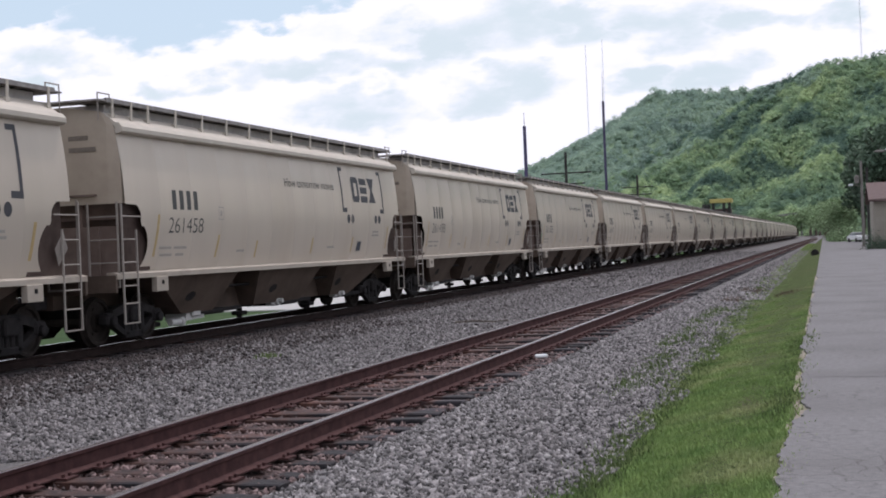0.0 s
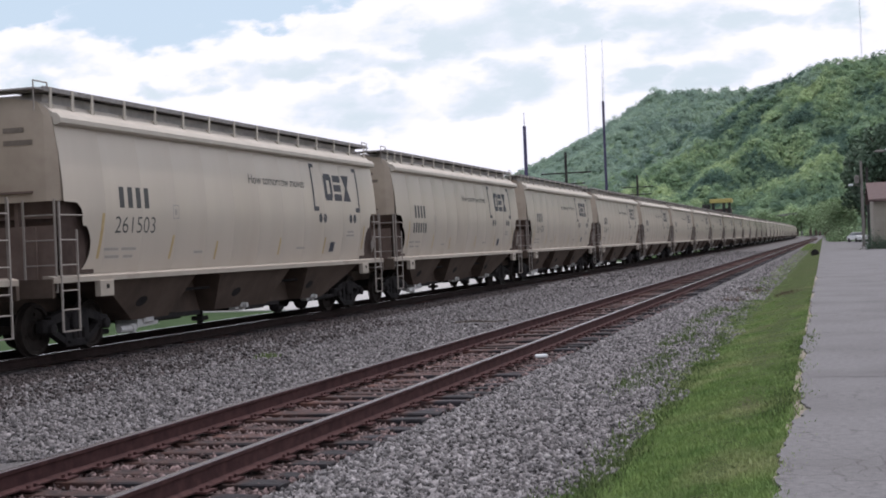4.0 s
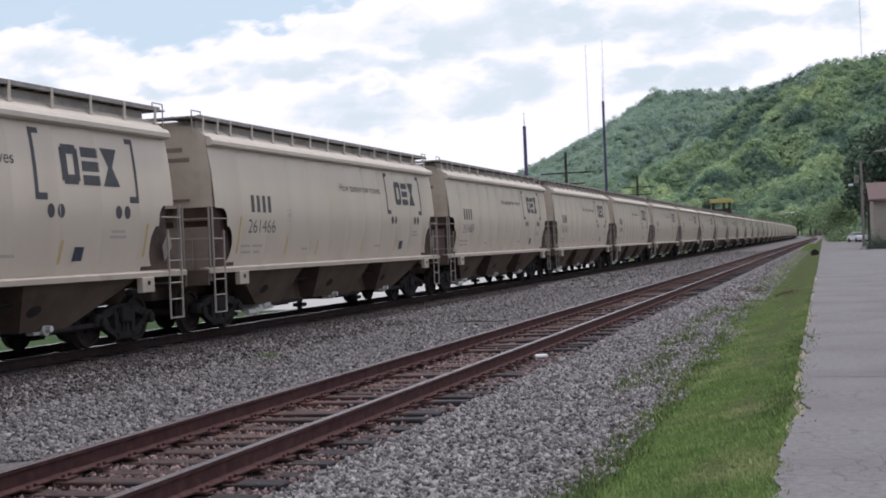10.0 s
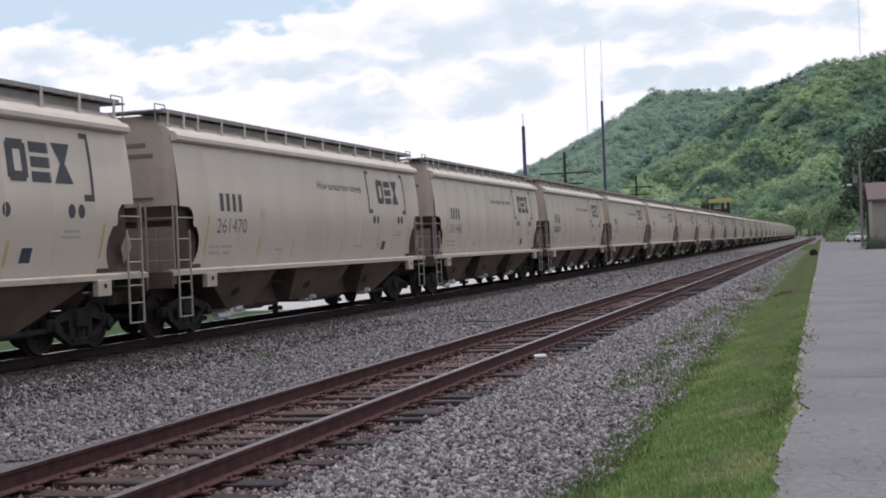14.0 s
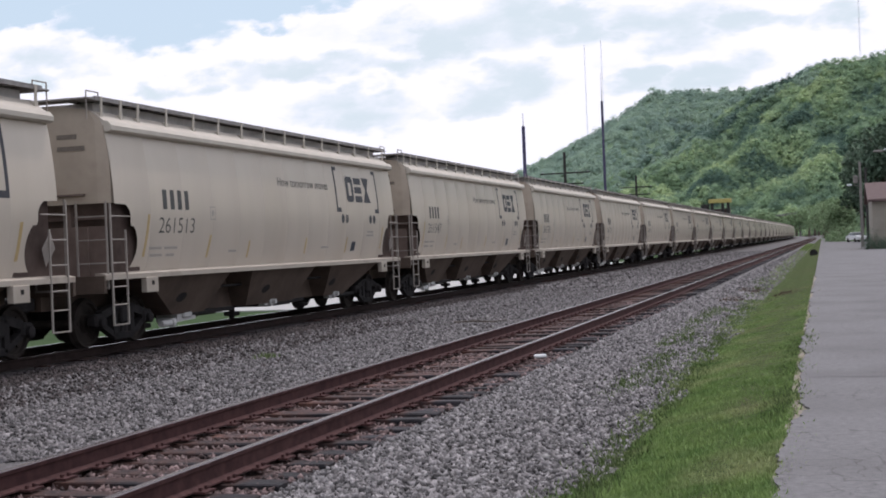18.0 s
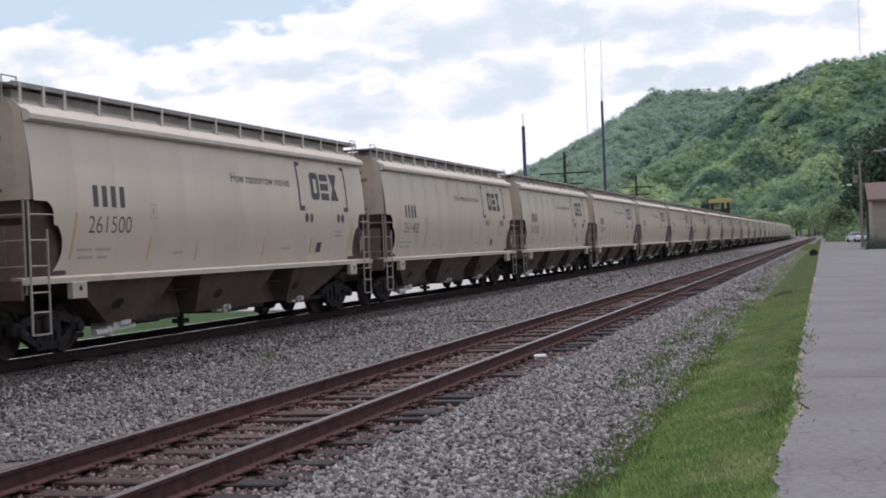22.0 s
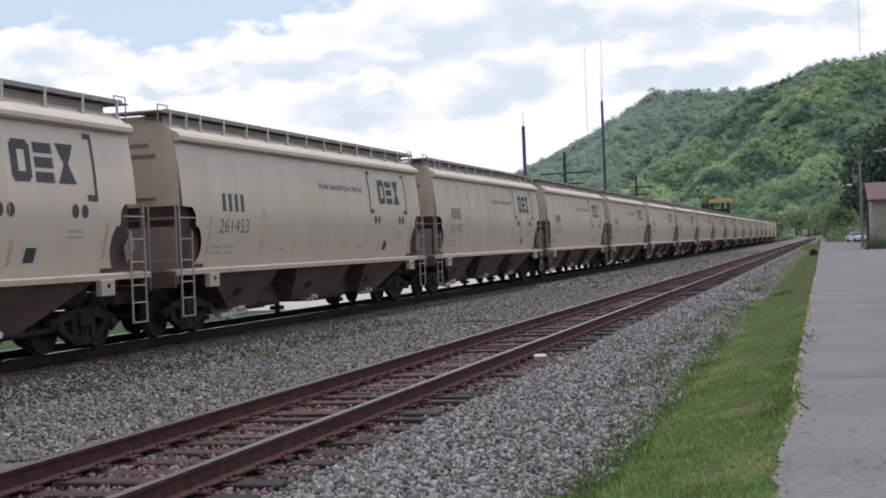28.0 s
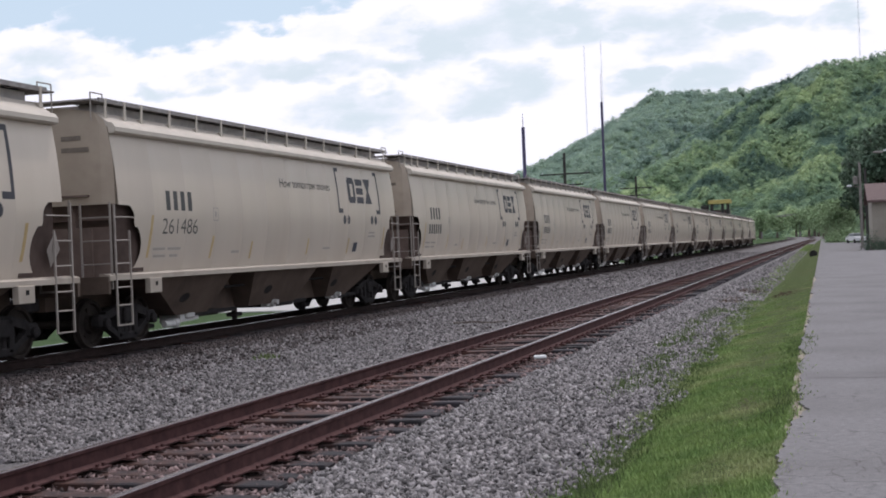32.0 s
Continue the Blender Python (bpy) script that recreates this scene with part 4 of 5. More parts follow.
stones("ballast_stones", -11.8, -7.2, 17, 75, 500, .07, surface, "scattered dark clinker and debris on the gravel", 52, DARKSTONE, power=1.3)
stones("ballast_stones", -4.1, -2.2, 9, 40, 90, .055, surface, "scattered bleached limestone lumps beside the siding", 53, PALESTONE, power=1.3)


# ---- grass ----
def wave(y):
    """How the verge's ragged left border wanders along the line."""
    return .16 * np.sin(y * .9) * np.sin(y * .37 + 1) + .09 * np.sin(y * 2.3 + 2) + .05 * np.sin(y * 5.1)


def blades(name, x0, x1, y0, y1, count, height, mat, label, seed, z_of=surface, power=1.4, edge=None, clumps=0):
    r = np.random.RandomState(seed)
    u = r.rand(count) ** power
    c = np.stack([x0 + (x1 - x0) * r.rand(count), y0 + (y1 - y0) * u], 1)
    if edge:
        k = np.clip((x1 - c[:, 0]) / (x1 - x0), 0, 1)
        c[:, 0] += wave(c[:, 1]) * k ** 3 - k * .011 * np.clip(c[:, 1] - 16, 0, 60)
    if clumps:
        c = c[r.randint(0, clumps, count)] + r.randn(count, 2) * np.array([.10, .55])
    c[:, 0] += (edge(c[:, 1]) if edge else 0)
    # the sward stands in low tussocks
    h = height * r.uniform(.5, 1.3, count) * (1 + .22 * np.sin(c[:, 0] * 7 + 2 * np.sin(c[:, 1] * 1.7)) * np.sin(c[:, 1] * 3.1 + c[:, 0] * 4))
    a = r.uniform(0, 2 * np.pi, count)
    w = .006 + .005 * r.rand(count) + c[:, 1] * .00036
    lean = r.uniform(.1, .7, count) * h
    b = r.uniform(0, 2 * np.pi, count)
    z = z_of(c[:, 0]) - .01
    p0 = np.stack([c[:, 0] - w * np.cos(a), c[:, 1] - w * np.sin(a), z], 1)
    p1 = np.stack([c[:, 0] + w * np.cos(a), c[:, 1] + w * np.sin(a), z], 1)
    p2 = np.stack([c[:, 0] + lean * np.cos(b), c[:, 1] + lean * np.sin(b), z + h], 1)
    f = np.arange(count * 3).reshape(-1, 3)
    return tagged(new(name, raw(name, np.stack([p0, p1, p2], 1).reshape(-1, 3), f, mat)), label, "grass", kind="stuff")


drift = lambda y: -0.0062 * np.maximum(0, y - 12)
blades("grass_blades", -2.02, -.40, 7.5, 130, 240000, .046, BLADE, "short mown green grass on the verge", 5, edge=drift, power=2.7)
blades("grass_blades", -1.95, -.42, 7.5, 60, 50000, .055, BLADE, "longer grass tufts on the verge", 15, edge=drift, power=1.9, clumps=900)
blades("grass_blades", -1.95, -.45, 28, 240, 70000, .06, BLADE, "short mown green grass on the verge", 16, edge=drift, power=1.5)


# ---- hills ----
def crest(points, x):
    return np.interp(x, [q[0] for q in points], [q[1] for q in points])


FAR_RIDGE = [(-1400, 0), (-840, 15), (-446, 112), (-396, 142), (-334, 172), (-290, 199), (-254, 226), (-204, 227), (-168, 223), (-122, 219), (0, 221), (600, 230), (1400, 230)]
NEAR_RIDGE = [(-1400, 0), (-560, 0), (-296, 52), (-244, 69), (-199, 94), (-155, 115), (-95, 144), (-70, 162), (-35, 173), (-6, 187), (23, 189), (60, 194), (250, 225), (830, 260), (1400, 260)]


def hill_height(x, y):
    a = np.clip((y - 1060) / 940, 0, 1)
    b = np.clip((y - 1040) / 410, 0, 1)
    far = (crest(FAR_RIDGE, x) - 7) * a ** 1.25
    near = (crest(NEAR_RIDGE, x) - 10) * b ** 1.25
    # spurs and gullies run down both faces, aslant
    far = far + 26 * a * (1 - a) * np.sin(x * .034 - y * .013 + .7) * np.clip(far / 60, 0, 1)
    near = near + 34 * b * (1 - b) * (np.sin(x * .060 - y * .030) + .5 * np.sin(x * .13 + y * .021 + 2)) * np.clip(near / 50, 0, 1)
    return np.maximum(far, near) - .6


def stands(x, y, seed):
    """Which kind of tree grows where, 0 dark to 1 light: stands of a few dozen metres."""
    r = np.random.RandomState(seed)
    v = np.zeros(len(x))
    for size, weight in ((130, .30), (62, .30), (30, .26), (17, .16)):
        for _ in range(3):
            a, p = r.uniform(0, 6.3), r.uniform(0, 6.3)
            v += weight * .62 * np.sin((x * np.cos(a) + y * .7 * np.sin(a)) * 6.3 / size + p)
    return .5 + .5 * v


def hills():
    xs = np.concatenate([np.linspace(-1300, -560, 12), np.linspace(-540, 140, 171), np.linspace(180, 1300, 16)])
    ys = np.concatenate([np.linspace(1020, 2020, 168), np.linspace(2200, 3200, 4)])
    gx, gy = np.meshgrid(xs, ys)
    gz = hill_height(gx, np.minimum(gy, 2000)) * np.clip((3400 - gy) / 1200, .2, 1)
    n = len(xs)
    f = [(j * n + i, j * n + i + 1, (j + 1) * n + i + 1, (j + 1) * n + i) for j in range(len(ys) - 1) for i in range(n - 1)]
    me = raw("hillside", np.stack([gx, gy, gz], 2).reshape(-1, 3), f, HILLSOIL)
    tagged(new("hillside", me), "wooded green hillside behind the railway", "hill", kind="structure")


# stands of evergreens: middle and half extent
EVERGREEN_STANDS = [(-182, 1440, 17, 30), (-152, 1440, 21, 34), (-126, 1429, 18, 40), (-97, 1408, 17, 28), (-73, 1359, 9, 46), (-66, 1436, 13, 9), (-25, 1329, 14, 15), (-37, 1450, 22, 17), (5, 1255, 14, 39), (-110, 1206, 36, 13), (-38, 1231, 26, 16), (-67, 1242, 16, 8), (45, 1371, 13, 17)]


def evergreen(x, y):
    """How far a place lies inside a stand of dark evergreens."""
    v = np.zeros(len(x))
    for cx, cy, rx, ry in EVERGREEN_STANDS:
        v = np.maximum(v, np.exp(-((x - cx) / rx / 1.1) ** 4 - ((y - cy) / ry / 1.1) ** 4))
    return v * .5


def forest(name, count, seed, mat, label, zone, size, tall=1.3, k=42, light=0.0, mix=.22):
    """Many crowns in one mesh, each of leaf sprays on four lobes; every crown has its own tint."""
    r = np.random.RandomState(seed)
    x, y = zone(r, count)
    count = len(x)
    tint = np.clip(stands(x, y, 5) * .9 + .05 + r.randn(count) * mix * .5 + light - evergreen(x, y), 0, 1)
    # the lobes differ in size and lean off the tree's middle
    rad = np.repeat(size * r.uniform(.55, 1.35, count) * (.85 + .3 * tint), 4)
    tint, count = np.clip(np.repeat(tint, 4) + r.randn(count * 4) * .07, 0, 1), count * 4
    x, y = np.repeat(x, 4) + r.randn(count) * rad * .55, np.repeat(y, 4) + r.randn(count) * rad * .55
    z = hill_height(x, y) + r.uniform(-.3, .45, count) * rad
    rad = rad * r.uniform(.35, .80, count)
    up = tall * r.uniform(.75, 1.35, count)
    d = r.randn(count, k, 3)
    d /= np.linalg.norm(d, axis=2, keepdims=True)
    d[..., 2] = np.abs(d[..., 2]) * 1.2 - .2
    p = d * rad[:, None, None] * r.uniform(.50, 1.12, (count, k, 1)) * np.stack([np.ones(count), np.ones(count), up], 1)[:, None] + np.stack([x, y, z + rad * .45], 1)[:, None]
    # sprays lie roughly across the way that they face, outwards and up
    out = d + np.array([0, 0, .5])
    out /= np.linalg.norm(out, axis=2, keepdims=True)
    spray = r.uniform(-1, 1, (count, k, 3, 3))
    spray -= .8 * (spray * out[:, :, None]).sum(3, keepdims=True) * out[:, :, None]
    leaf = p[:, :, None] + spray * (rad * .50)[:, None, None, None]
    me = raw(name, leaf.reshape(-1, 3), np.arange(count * k * 3).reshape(-1, 3), mat)
    own = me.attributes.new("crown_tint", "FLOAT", "POINT")
    own.data.foreach_set("value", np.repeat(tint, k * 3).astype(np.float32))
    return tagged(new(name, me), label, "forest", kind="stuff")


def zone_front(r, n):
    x = r.uniform(-360, 110, n)
    return x, 1040 + 415 * r.rand(n)


def zone_back(r, n):
    """The far ridge above the skyline of the near one."""
    x, y = r.uniform(-520, 0, n * 3), 1250 + 755 * r.rand(n * 3)
    seen = (hill_height(x, y) + 14) / y > (crest(NEAR_RIDGE, x * 1450 / y) - 14) / 1450
    return x[seen][:n], y[seen][:n]


def zone_stands(r, n):
    q = np.array(EVERGREEN_STANDS, float)
    area = q[:, 2] * q[:, 3]
    k = r.choice(len(q), n, p=area / area.sum())
    return q[k, 0] + r.randn(n) * q[k, 2] * .62, np.minimum(q[k, 1] + r.randn(n) * q[k, 3] * .62, 1450)


hills()
forest("hillside_trees", 4500, 11, FOREST, "dense green spring woodland on the hillside", zone_front, 5.0, 1.1)
forest("hillside_trees", 3300, 12, FOREST_FAR, "far ridge woodland with haze put into its green", zone_back, 6.2, 1.05, mix=.3)
forest("hillside_trees", 620, 13, FOREST, "dark evergreens in stands on the shoulder of the hill", zone_stands, 4.3, 1.8, light=-.62)


# ---- trees ----
def tree(x, y, height, width, mat, seed, label, leaves=5000, z=-.05):
    r = np.random.RandomState(seed)
    t = tagged(new("tree"), label, "tree")
    t.location = (x, y, z)
    s = Shape().tube((0, 0, 0), (.1, .1, height * .35), width * .045, 9, width * .032).tube((.1, .1, height * .35), (0, .2, height * .8), width * .032, 8, width * .008)
    tips = []
    for i in range(9):
        a, h = i * 2.4, height * (.25 + .06 * i)
        tip = (math.cos(a) * width * .34, math.sin(a) * width * .34, h + height * .18)
        s.tube((.05, .1, h), tip, width * .014, 6, width * .004)
        tips.append(tip)
    part("trunk", s, BARK, t)
    n = 34
    c = r.randn(n, 3)
    c /= np.linalg.norm(c, axis=1, keepdims=True)
    c *= (r.rand(n, 1) ** .45)
    c = c * np.array([width * .40, width * .40, height * .34]) + np.array([0, 0, height * .60])
    rad = width * r.uniform(.10, .20, n)
    i = r.randint(0, n, leaves)
    d = r.randn(leaves, 3)
    d /= np.linalg.norm(d, axis=1, keepdims=True)
    p = c[i] + d * (rad[i] * r.uniform(.6, 1.1, leaves))[:, None]
    e = r.uniform(-1, 1, (leaves, 4, 3)) * (width * .028)
    e[:, 2] = -e[:, 0]
    e[:, 3] = -e[:, 1]
    me = raw("crown", (p[:, None] + e).reshape(-1, 3), np.arange(leaves * 4).reshape(-1, 4), mat)
    part("crown", me, None, t)
    return t


for i, (x, y, h, w) in enumerate(((5.5, 150, 13.5, 8), (11, 165, 15, 9), (6.8, 178, 11, 6.5), (8, 200, 17, 11), (16, 190, 18, 12), (7.8, 238, 20, 13), (14, 245, 23, 14), (10, 262, 22, 14), (19, 252, 25, 15), (5.6, 256, 15, 9))):
    tree(x, y, h, w, LEAF_DARK, 40 + i, "tall dark green leafy tree behind the house", 7500)
for i, (x, y, h, w) in enumerate(((1.2, 250, 7, 6), (2.4, 275, 9, 8), (0.6, 300, 7, 6), (-1.0, 330, 8, 7), (1.5, 360, 11, 9), (-2.0, 420, 10, 9), (-0.5, 500, 14, 12), (-2.0, 600, 17, 15), (-3.5, 700, 18, 17), (-7.0, 800, 17, 17), (-10, 880, 20, 20), (-3, 850, 21, 20),
                                    (-34, 900, 16, 18), (-46, 920, 18, 20), (-60, 900, 15, 18), (-24, 985, 19, 20), (-76, 930, 17, 20), (-15, 980, 22, 22), (-92, 920, 16, 20), (-110, 930, 17, 22), (-40, 300, 9.5, 9), (-34, 315, 9, 9), (-30, 325, 8.5, 8))):
    tree(x, y, h, w, LEAF_LIGHT, 60 + i, "light green young tree at the foot of the hill", 3000 if y < 700 else 1800)


# ---- poles ----
def utility_pole(x, y, height, arms, label, mat=DARKPOLE, r=.16):
    p = tagged(new("utility_pole"), label, "utility pole")
    p.location = (x, y, -.5)
    part("post", Shape().tube((0, 0, 0), (0, 0, height + .5), r, 10, r * .7), mat, p)
    for h, half in arms:
        a = Shape().box(-half, half, -.07, .07, h + .5 - .08, h + .5 + .08)
        arm = part("crossarm", a, mat, p)
        for q in (-.9, -.45, .45, .9):
            part("insulator", Shape().lathe([(h + .58, .04), (h + .66, .07), (h + .74, .04)], 8, "z", (q * half, 0, 0)), MAST, arm)
    return p


def steel_pole(x, y, height, tip, label):
    p = tagged(new("steel_pole"), label, "pole")
    p.location = (x, y, -.5)
    part("post", Shape().tube((0, 0, 0), (0, 0, height + .5), .21, 12, .17), POLE, p)
    part("antenna", Shape().tube((0, 0, height + .5), (0, 0, height + .5 + tip), .045, 6, .02), POLE, p)


steel_pole(-30, 133.5, 13.8, 1.4, "dark blue steel pole with a thin rod on top")
steel_pole(-30, 184.0, 21.2, 4.0, "tall dark steel pole with a thin aerial")
utility_pole(-30, 155, 12.4, ((9.9, 3.0), (8.6, 2.2)), "creosoted utility pole with long crossarms", r=.22)
utility_pole(-30, 215, 12.1, ((10.2, 2.6), (9.0, 2.2)), "creosoted utility pole with crossarms", r=.22)


# ---- beyond the main line ----
lot = Shape().slab([(-70, 46, -.46), (-17.9, 46, -.46), (-17.9, 130, -.46), (-70, 130, -.46)], (0, 0, -.1))
tagged(part("pavement", lot, PALE), "pale concrete lot beyond the main line", "pavement", kind="structure")


# ---- road vehicles ----
def sedan(x, y, z, turn, mat, label):
    c = tagged(new("car"), label, "car")
    c.matrix_basis = pose(x, y, z, 0, 0, turn)
    s = Shape()
    prof = [(-2.2, .35), (-2.25, .75), (-2.1, .92), (-1.2, 1.0), (1.0, .98), (2.1, .85), (2.25, .6), (2.2, .35)]
    s.slab([(-.85, a, b) for a, b in prof], (1.7, 0, 0))
    part("body", s, mat, c)
    s = Shape()
    s.add([(-.80, -1.7, .96), (.80, -1.7, .96), (.80, 1.0, .96), (-.80, 1.0, .96), (-.62, -1.1, 1.42), (.62, -1.1, 1.42), (.62, .35, 1.42), (-.62, .35, 1.42)],
          [(0, 1, 5, 4), (1, 2, 6, 5), (2, 3, 7, 6), (3, 0, 4, 7)])
    part("windows", s, GLASS, c, "dark glass")
    part("roof", Shape().box(-.64, .64, -1.12, .38, 1.40, 1.46, .02), mat, c)
    for a in (-1.4, 1.4):
        for b in (-.8, .8):
            part("wheel", Shape().lathe([(-.1, .2), (-.1, .32), (.1, .32), (.1, .2)], 14, "x", (b, a, .32)), STEEL, c)
    for b in (-.62, .62):
        part("headlight", Shape().box(b - .16, b + .16, 2.16, 2.24, .62, .76, .02), MAST, c)
    return c


sedan(3.6, 205, 0.0, 200, WHITE, "white sedan parked at the far end of the road")
sedan(5.6, 226, 0.0, 180, WHITE, "white car parked behind another by the trees")

# overpass with traffic
BRIDGE_Y = 1000.0


def deck_z(x):
    return 14.6 + max(-30.0, min(60.0, x + 46.2)) * 0.095


def bridge():
    b = tagged(new("overpass"), "grey concrete road overpass among the trees", "bridge")
    xs = [-470.0, -76.2, 13.8, 470.0]
    for name, lo, hi, y0, y1 in (("deck", -.9, 0.0, -4.0, 5.0), ("parapet", -.1, .55, -4.2, -4.0)):
        s = Shape()
        s.slab([(x, BRIDGE_Y + y0, deck_z(x) + lo) for x in xs] + [(x, BRIDGE_Y + y0, deck_z(x) + hi) for x in xs[::-1]], (0, y1 - y0, 0))
        part(name, s, CONCRETE, b)
    for i in range(34):
        x = -460 + i * 27.4
        part("pier", Shape().box(x - .6, x + .6, BRIDGE_Y - 3, BRIDGE_Y + 4, -.6, deck_z(x) - .9, .05), CONCRETE, b)


bridge()


def bridge_pose(x):
    return pose(x, BRIDGE_Y - 1.5, deck_z(x), 0, -5.4 if -76 < x < 13 else 0, -90)


BRIDGE_CARS = []
for t, x, speed in ((10.0, -27.6, 14.0), (18.0, -46.2, 15.6), (23.0, -47.6, 13.5), (27.5, -40.5, 13.8), (1.5, -36.0, 14.0)):
    BRIDGE_CARS.append((sedan(0, 0, 0, 0, WHITE, "white car driving along the overpass"), x - speed * t, speed))


# ---- right side of the road ----
def house():
    h = tagged(new("house"), "cream sided house with a red-brown shingle roof", "house")
    x0, x1, y0, y1 = 3.45, 13.0, 119.0, 131.0
    part("wall", Shape().box(x0, x1, y0, y1, -.1, 4.4), SIDING, h)
    for i in range(22):
        z = .15 + i * .19
        part("siding_board", Shape().box(x0 - .02, x1, y0 - .03, y0 - .001, z, z + .165), SIDING, h)
    s = Shape()
    ym = (y0 + y1) / 2
    s.slab([(x0 - .4, y0 - .5, 4.25), (x0 - .4, ym, 5.9), (x0 - .4, y1 + .5, 4.25), (x0 - .4, y1 + .5, 4.05), (x0 - .4, ym, 5.7), (x0 - .4, y0 - .5, 4.05)], (x1 - x0 + .8, 0, 0))
    part("roof", s, REDROOF, h)
    for x in (6.0, 9.5):
        w = part("window", Shape().box(x - .5, x + .5, y0 - .06, y0 - .02, 1.2, 2.6), GLASS, h)
        part("window_frame", Shape().box(x - .58, x + .58, y0 - .05, y0 - .031, 1.12, 2.68), WHITE, w)
    return h


house()
up = utility_pole(3.0, 140, 8.6, (), "grey timber utility pole with a transformer beside the road", WOODPOLE, .17)
part("transformer", Shape().lathe([(6.9, .12), (6.95, .24), (7.65, .24), (7.72, .1)], 14, "z", (-.45, 0, 0)), WOODPOLE, up, "grey can transformer")
lamp_arm = part("lamp_arm", Shape().tube((0, 0, 6.6), (-.9, 0, 6.8), .035, 6), WOODPOLE, up)
part("lamp_head", Shape().lathe([(0, .04), (.1, .11), (.4, .12), (.5, .05)], 10, "x", (-1.3, 0, 6.78)), MAST, lamp_arm)
utility_pole(3.5, 138.6, 7.9, (), "dark timber stub pole beside the road", DARKPOLE, .15)
sl = tagged(new("street_lamp"), "grey street lamp with a curved arm over the road", "street lamp")
sl.location = (3.9, 60, 0)
part("pole", Shape().tube((0, 0, 0), (0, 0, 4.9), .08, 10, .05), MAST, sl)
part("arm", Shape().tube((0, 0, 4.85), (-.8, 0, 5.08), .03, 8).tube((-.8, 0, 5.08), (-1.6, 0, 5.05), .03, 8), MAST, sl)
part("head", Shape().lathe([(0, .02), (.08, .05), (.35, .06), (.45, .02)], 12, "x", (-2.05, 0, 4.99)), WOODPOLE, sl)


def bush(x, y, z, w, h, mat, seed, label, leaves=900):
    r = np.random.RandomState(seed)
    b = tagged(new("bush"), label, "bush")
    b.location = (x, y, z)
    s = Shape()
    for i in range(5):
        a = i * 1.26
        s.tube((0, 0, 0), (math.cos(a) * w * .3, math.sin(a) * w * .3, h * .7), .02, 5, .008)
    part("stems", s, BARK, b)
    d = r.randn(leaves, 3)
    d /= np.linalg.norm(d, axis=1, keepdims=True)
    d[:, 2] = np.abs(d[:, 2])
    p = d * np.array([w / 2, w / 2, h]) * r.uniform(.35, 1.05, (leaves, 1)) * (1 + .25 * np.sin(d[:, :1] * 7 + d[:, 1:2] * 5))
    e = r.uniform(-1, 1, (leaves, 4, 3)) * max(.05, w * .035)
    e[:, 2], e[:, 3] = -e[:, 0], -e[:, 1]
    part("foliage", raw("foliage", (p[:, None] + e).reshape(-1, 3), np.arange(leaves * 4).reshape(-1, 4), mat), None, b)


for i, (x, y, w, h) in enumerate(((3.2, 118, 1.6, 1.7), (4.2, 117.5, 1.4, 1.1), (5.6, 117, 1.4, .9), (2.0, 246, 5, 3), (.5, 228, 3, 1.6), (-.4, 262, 3, 2.2), (3.4, 222, 4, 2.6), (5.5, 215, 4, 2.2))):
    bush(x, y, -.05, w, h, LEAF_DARK if i < 3 else LEAF_LIGHT, 80 + i, "dark evergreen shrub at the house wall" if i < 3 else "light green shrub beside the track")

# yellow canopy tower beyond the train
tw = tagged(new("tower"), "brown tower building under a flat yellow canopy roof", "tower")
tw.location = (-23.4, 300, -.5)
part("canopy", Shape().box(-2.4, 2.4, -2, 2, 9.6, 10.5, .03), YELLOW, tw, "yellow painted canopy fascia")
for x in (-1.7, .6, 1.8):
    part("column", Shape().box(x - .3, x + .3, -1.6, -1.0, 0, 9.6), DARKPOLE, tw)
part("cabin", Shape().box(-2.1, 2.1, -.9, 1.7, 0, 8.3), REDROOF, tw)
part("annex", Shape().box(-4.2, -2.5, -1, 1.5, 0, 9.4, .05), DARKPOLE, tw)


def radio_mast(x, y, z0, z1, w, label):
    m = tagged(new("radio_mast"), label, "radio mast")
    m.location = (x, y, z0)
    h = z1 - z0
    for k in range(3):
        a = k * 2 * math.pi / 3
        part("leg", Shape().tube((w * math.cos(a), w * math.sin(a), 0), (w * .6 * math.cos(a), w * .6 * math.sin(a), h), .11, 5), MAST, m)
    s = Shape()
    for i in range(int(h / 3)):
        for k in range(3):
            a, b = k * 2 * math.pi / 3, (k + 1) * 2 * math.pi / 3
            s.tube((w * .8 * math.cos(a), w * .8 * math.sin(a), i * 3), (w * .8 * math.cos(b), w * .8 * math.sin(b), i * 3 + 3), .07, 4)
    tagged(part("lattice", s, MAST, m), kind="stuff")


radio_mast(-349.6, 2000, 140, 302, .9, "slender pale lattice radio mast on the ridge")
radio_mast(-324.0, 2000, 160, 308, .8, "slender pale lattice radio mast on the ridge")
radio_mast(36.2, 1450, 150, 265, .9, "pale lattice radio mast on the hilltop")

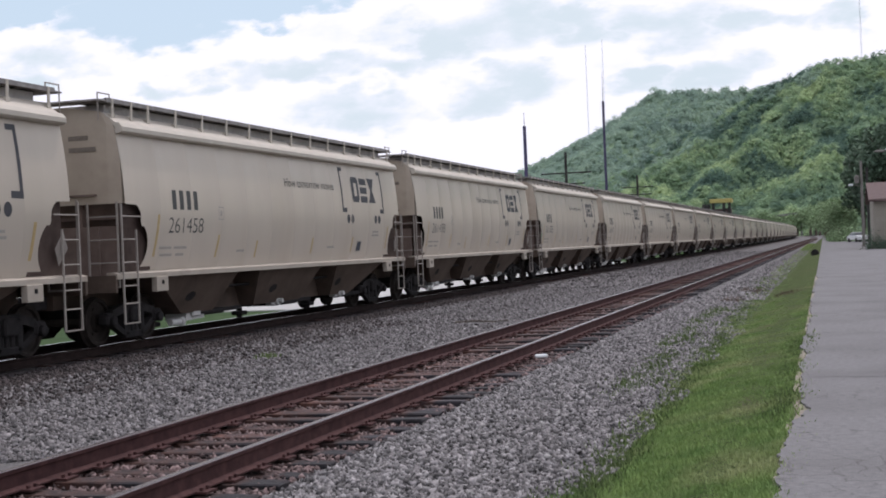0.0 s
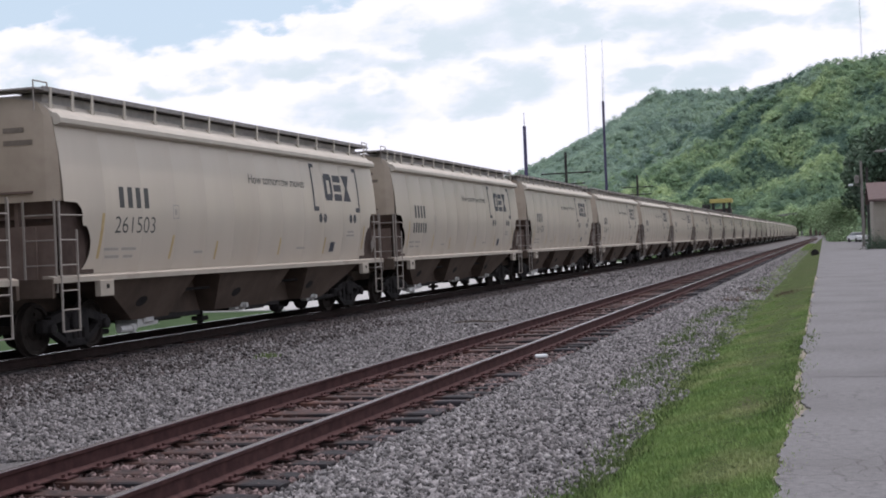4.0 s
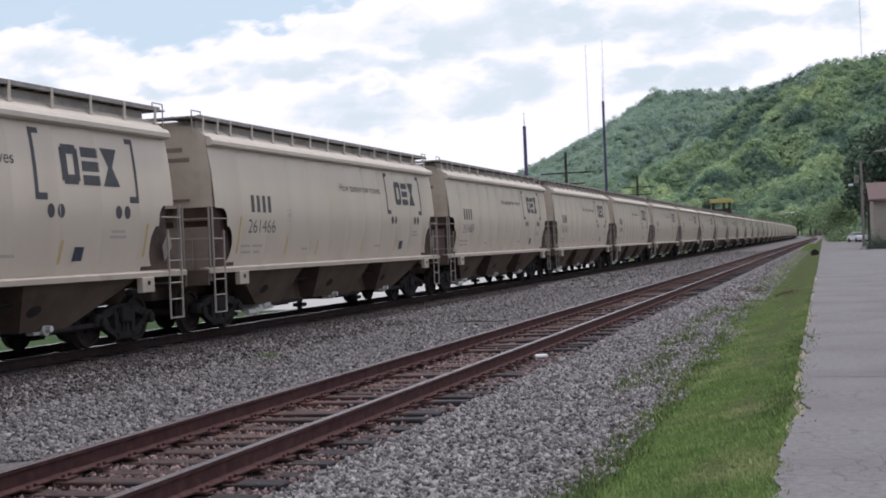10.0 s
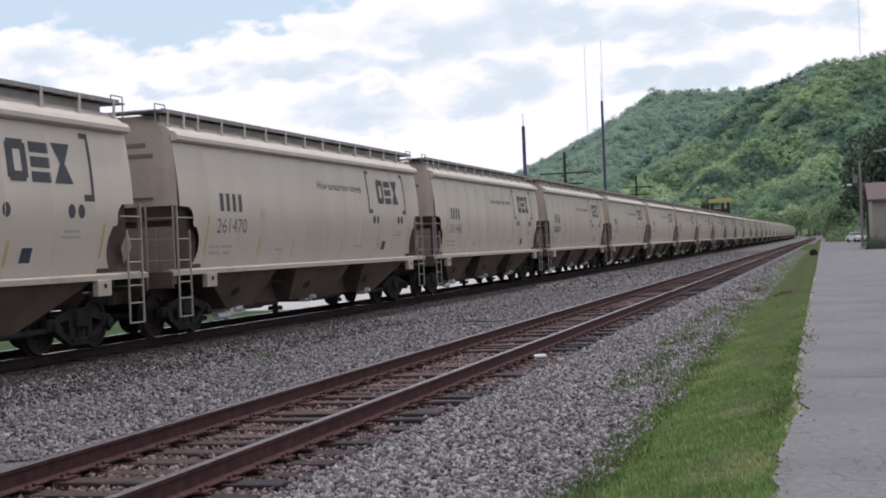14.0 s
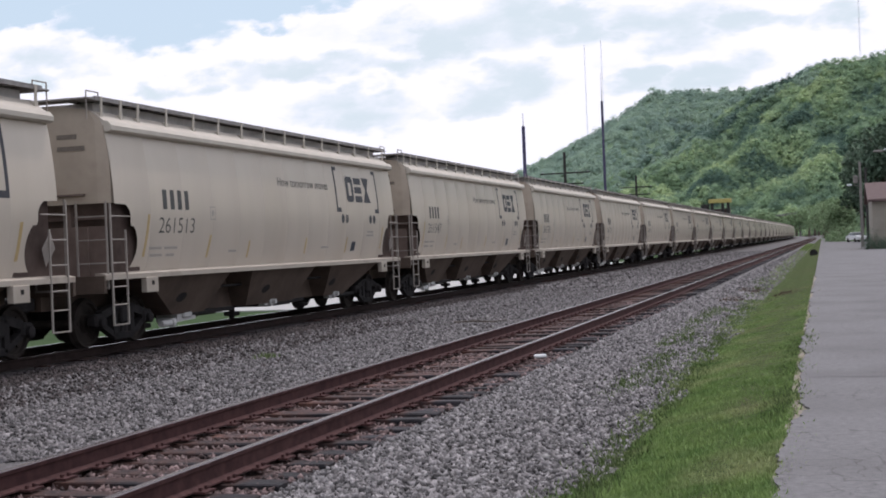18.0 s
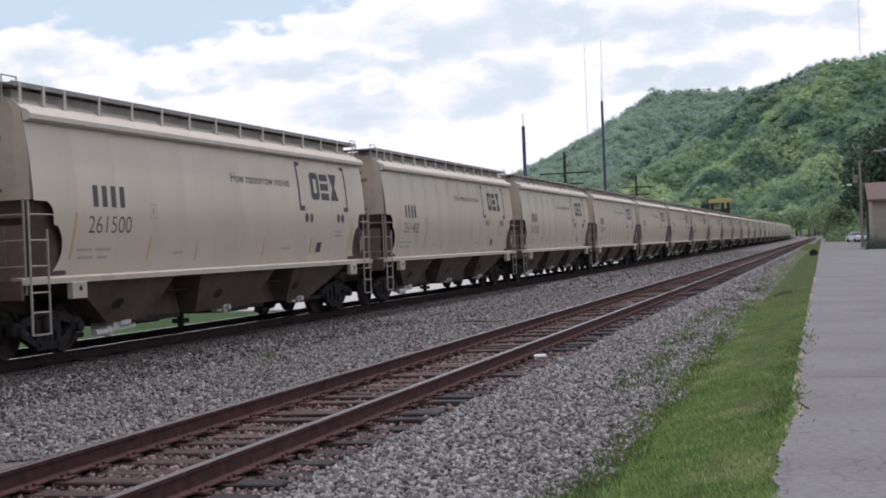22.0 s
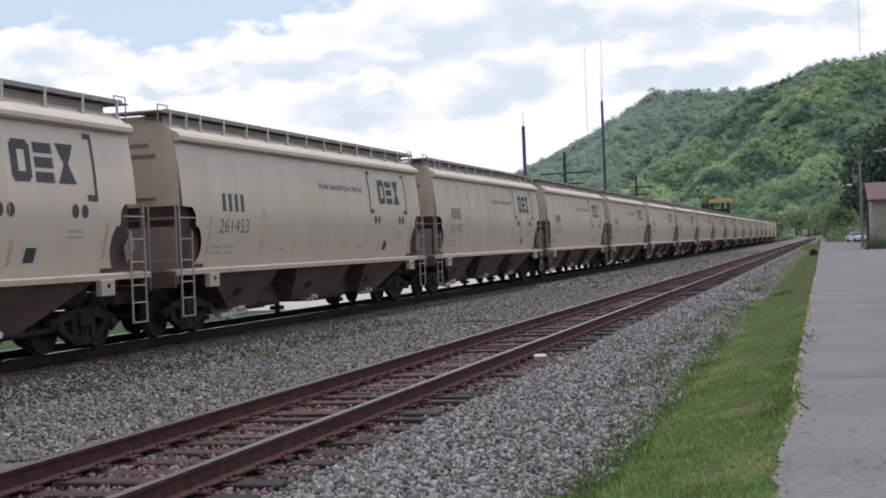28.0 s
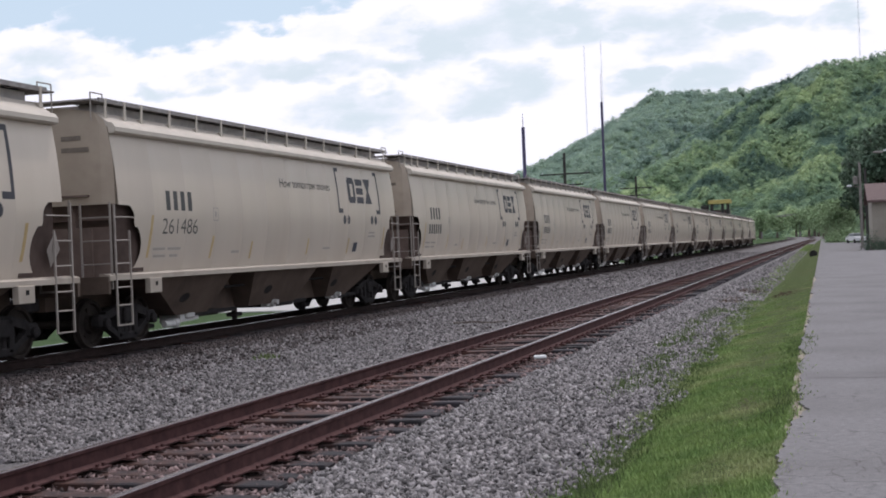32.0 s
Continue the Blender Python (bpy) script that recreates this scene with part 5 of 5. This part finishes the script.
# ---- small things beside the tracks ----
s = Shape().lathe([(-.35, .30), (.35, .30), (.35, .25), (-.3, .25)], 14, "y")
cp = tagged(part("culvert_pipe", s, STEEL), "black culvert pipe end in the grass", "pipe")
cp.location = (-1.35, 105, .05)
s = Shape().box(-.10, .10, -.035, .035, 0, .06, .018)
lt = tagged(part("plastic_bottle", s, PLASTIC), "white crushed plastic container on a tie end", "litter")
lt.matrix_basis = pose(-4.42, 20.2, -.18, 0, 0, 12)
s = Shape().tube((-.7, 0, .03), (-.15, .08, .05), .018, 6).tube((-.15, .08, .05), (.35, -.02, .03), .016, 6).tube((.35, -.02, .03), (.75, .06, .06), .012, 6)
st = tagged(part("dead_branch", s, BARK), "dark dead branch lying on the gravel", "branch")
st.matrix_basis = pose(-8.6, 32.3, -.33, 0, 0, -8)
for i, (x, y, wx, wy, n) in enumerate(((-2.66, 17.6, .22, .9, 520), (-2.62, 20.6, .20, 1.6, 800), (-2.80, 25.5, .18, 2.4, 900), (-2.95, 32.0, .18, 3.5, 900), (-2.2, 23.5, .16, 2.0, 420), (-2.3, 18.6, .2, 1.0, 260))):
    blades("weeds", x - wx, x + wx, y - wy, y + wy, n, .075, WEED, "sparse green weeds growing through the gravel", 200 + i, power=1.0, clumps=26)
for i, (x, y) in enumerate(((-2.98, 40.4), (-2.70, 46.4), (-1.35, 41.2))):
    blades("dead_weeds", x - .3, x + .3, y - 1.2, y + 1.2, 420, .10, DEAD, "dead brown weed patch beside the verge", 220 + i, power=1.0, clumps=12)
blades("weed_tuft", -10.6, -10.2, 23.0, 23.5, 90, .10, WEED, "small green weed tuft in the gravel", 22, power=1.0)
blades("dry_grass", -.50, -.36, 7.6, 60, 6000, .028, DRY, "dry straw-coloured grass along the road edge", 23, edge=drift)
blades("grass_edge", -2.0, -1.82, 7.6, 60, 10000, .07, WEED, "taller grass tufts along the gravel edge", 24, edge=lambda y: -.013 * np.clip(y - 16, 0, 60), clumps=120)

blades("grass_edge", -2.06, -1.78, 9.2, 13.8, 1500, .08, WEED, "dark coarse grass tufts where verge and gravel meet", 25, power=1.0, clumps=16)
blades("grass_edge", -.62, -.42, 10.5, 22, 1500, .07, WEED, "dark coarse grass tufts along the road edge", 26, power=1.0, clumps=18)


motions()
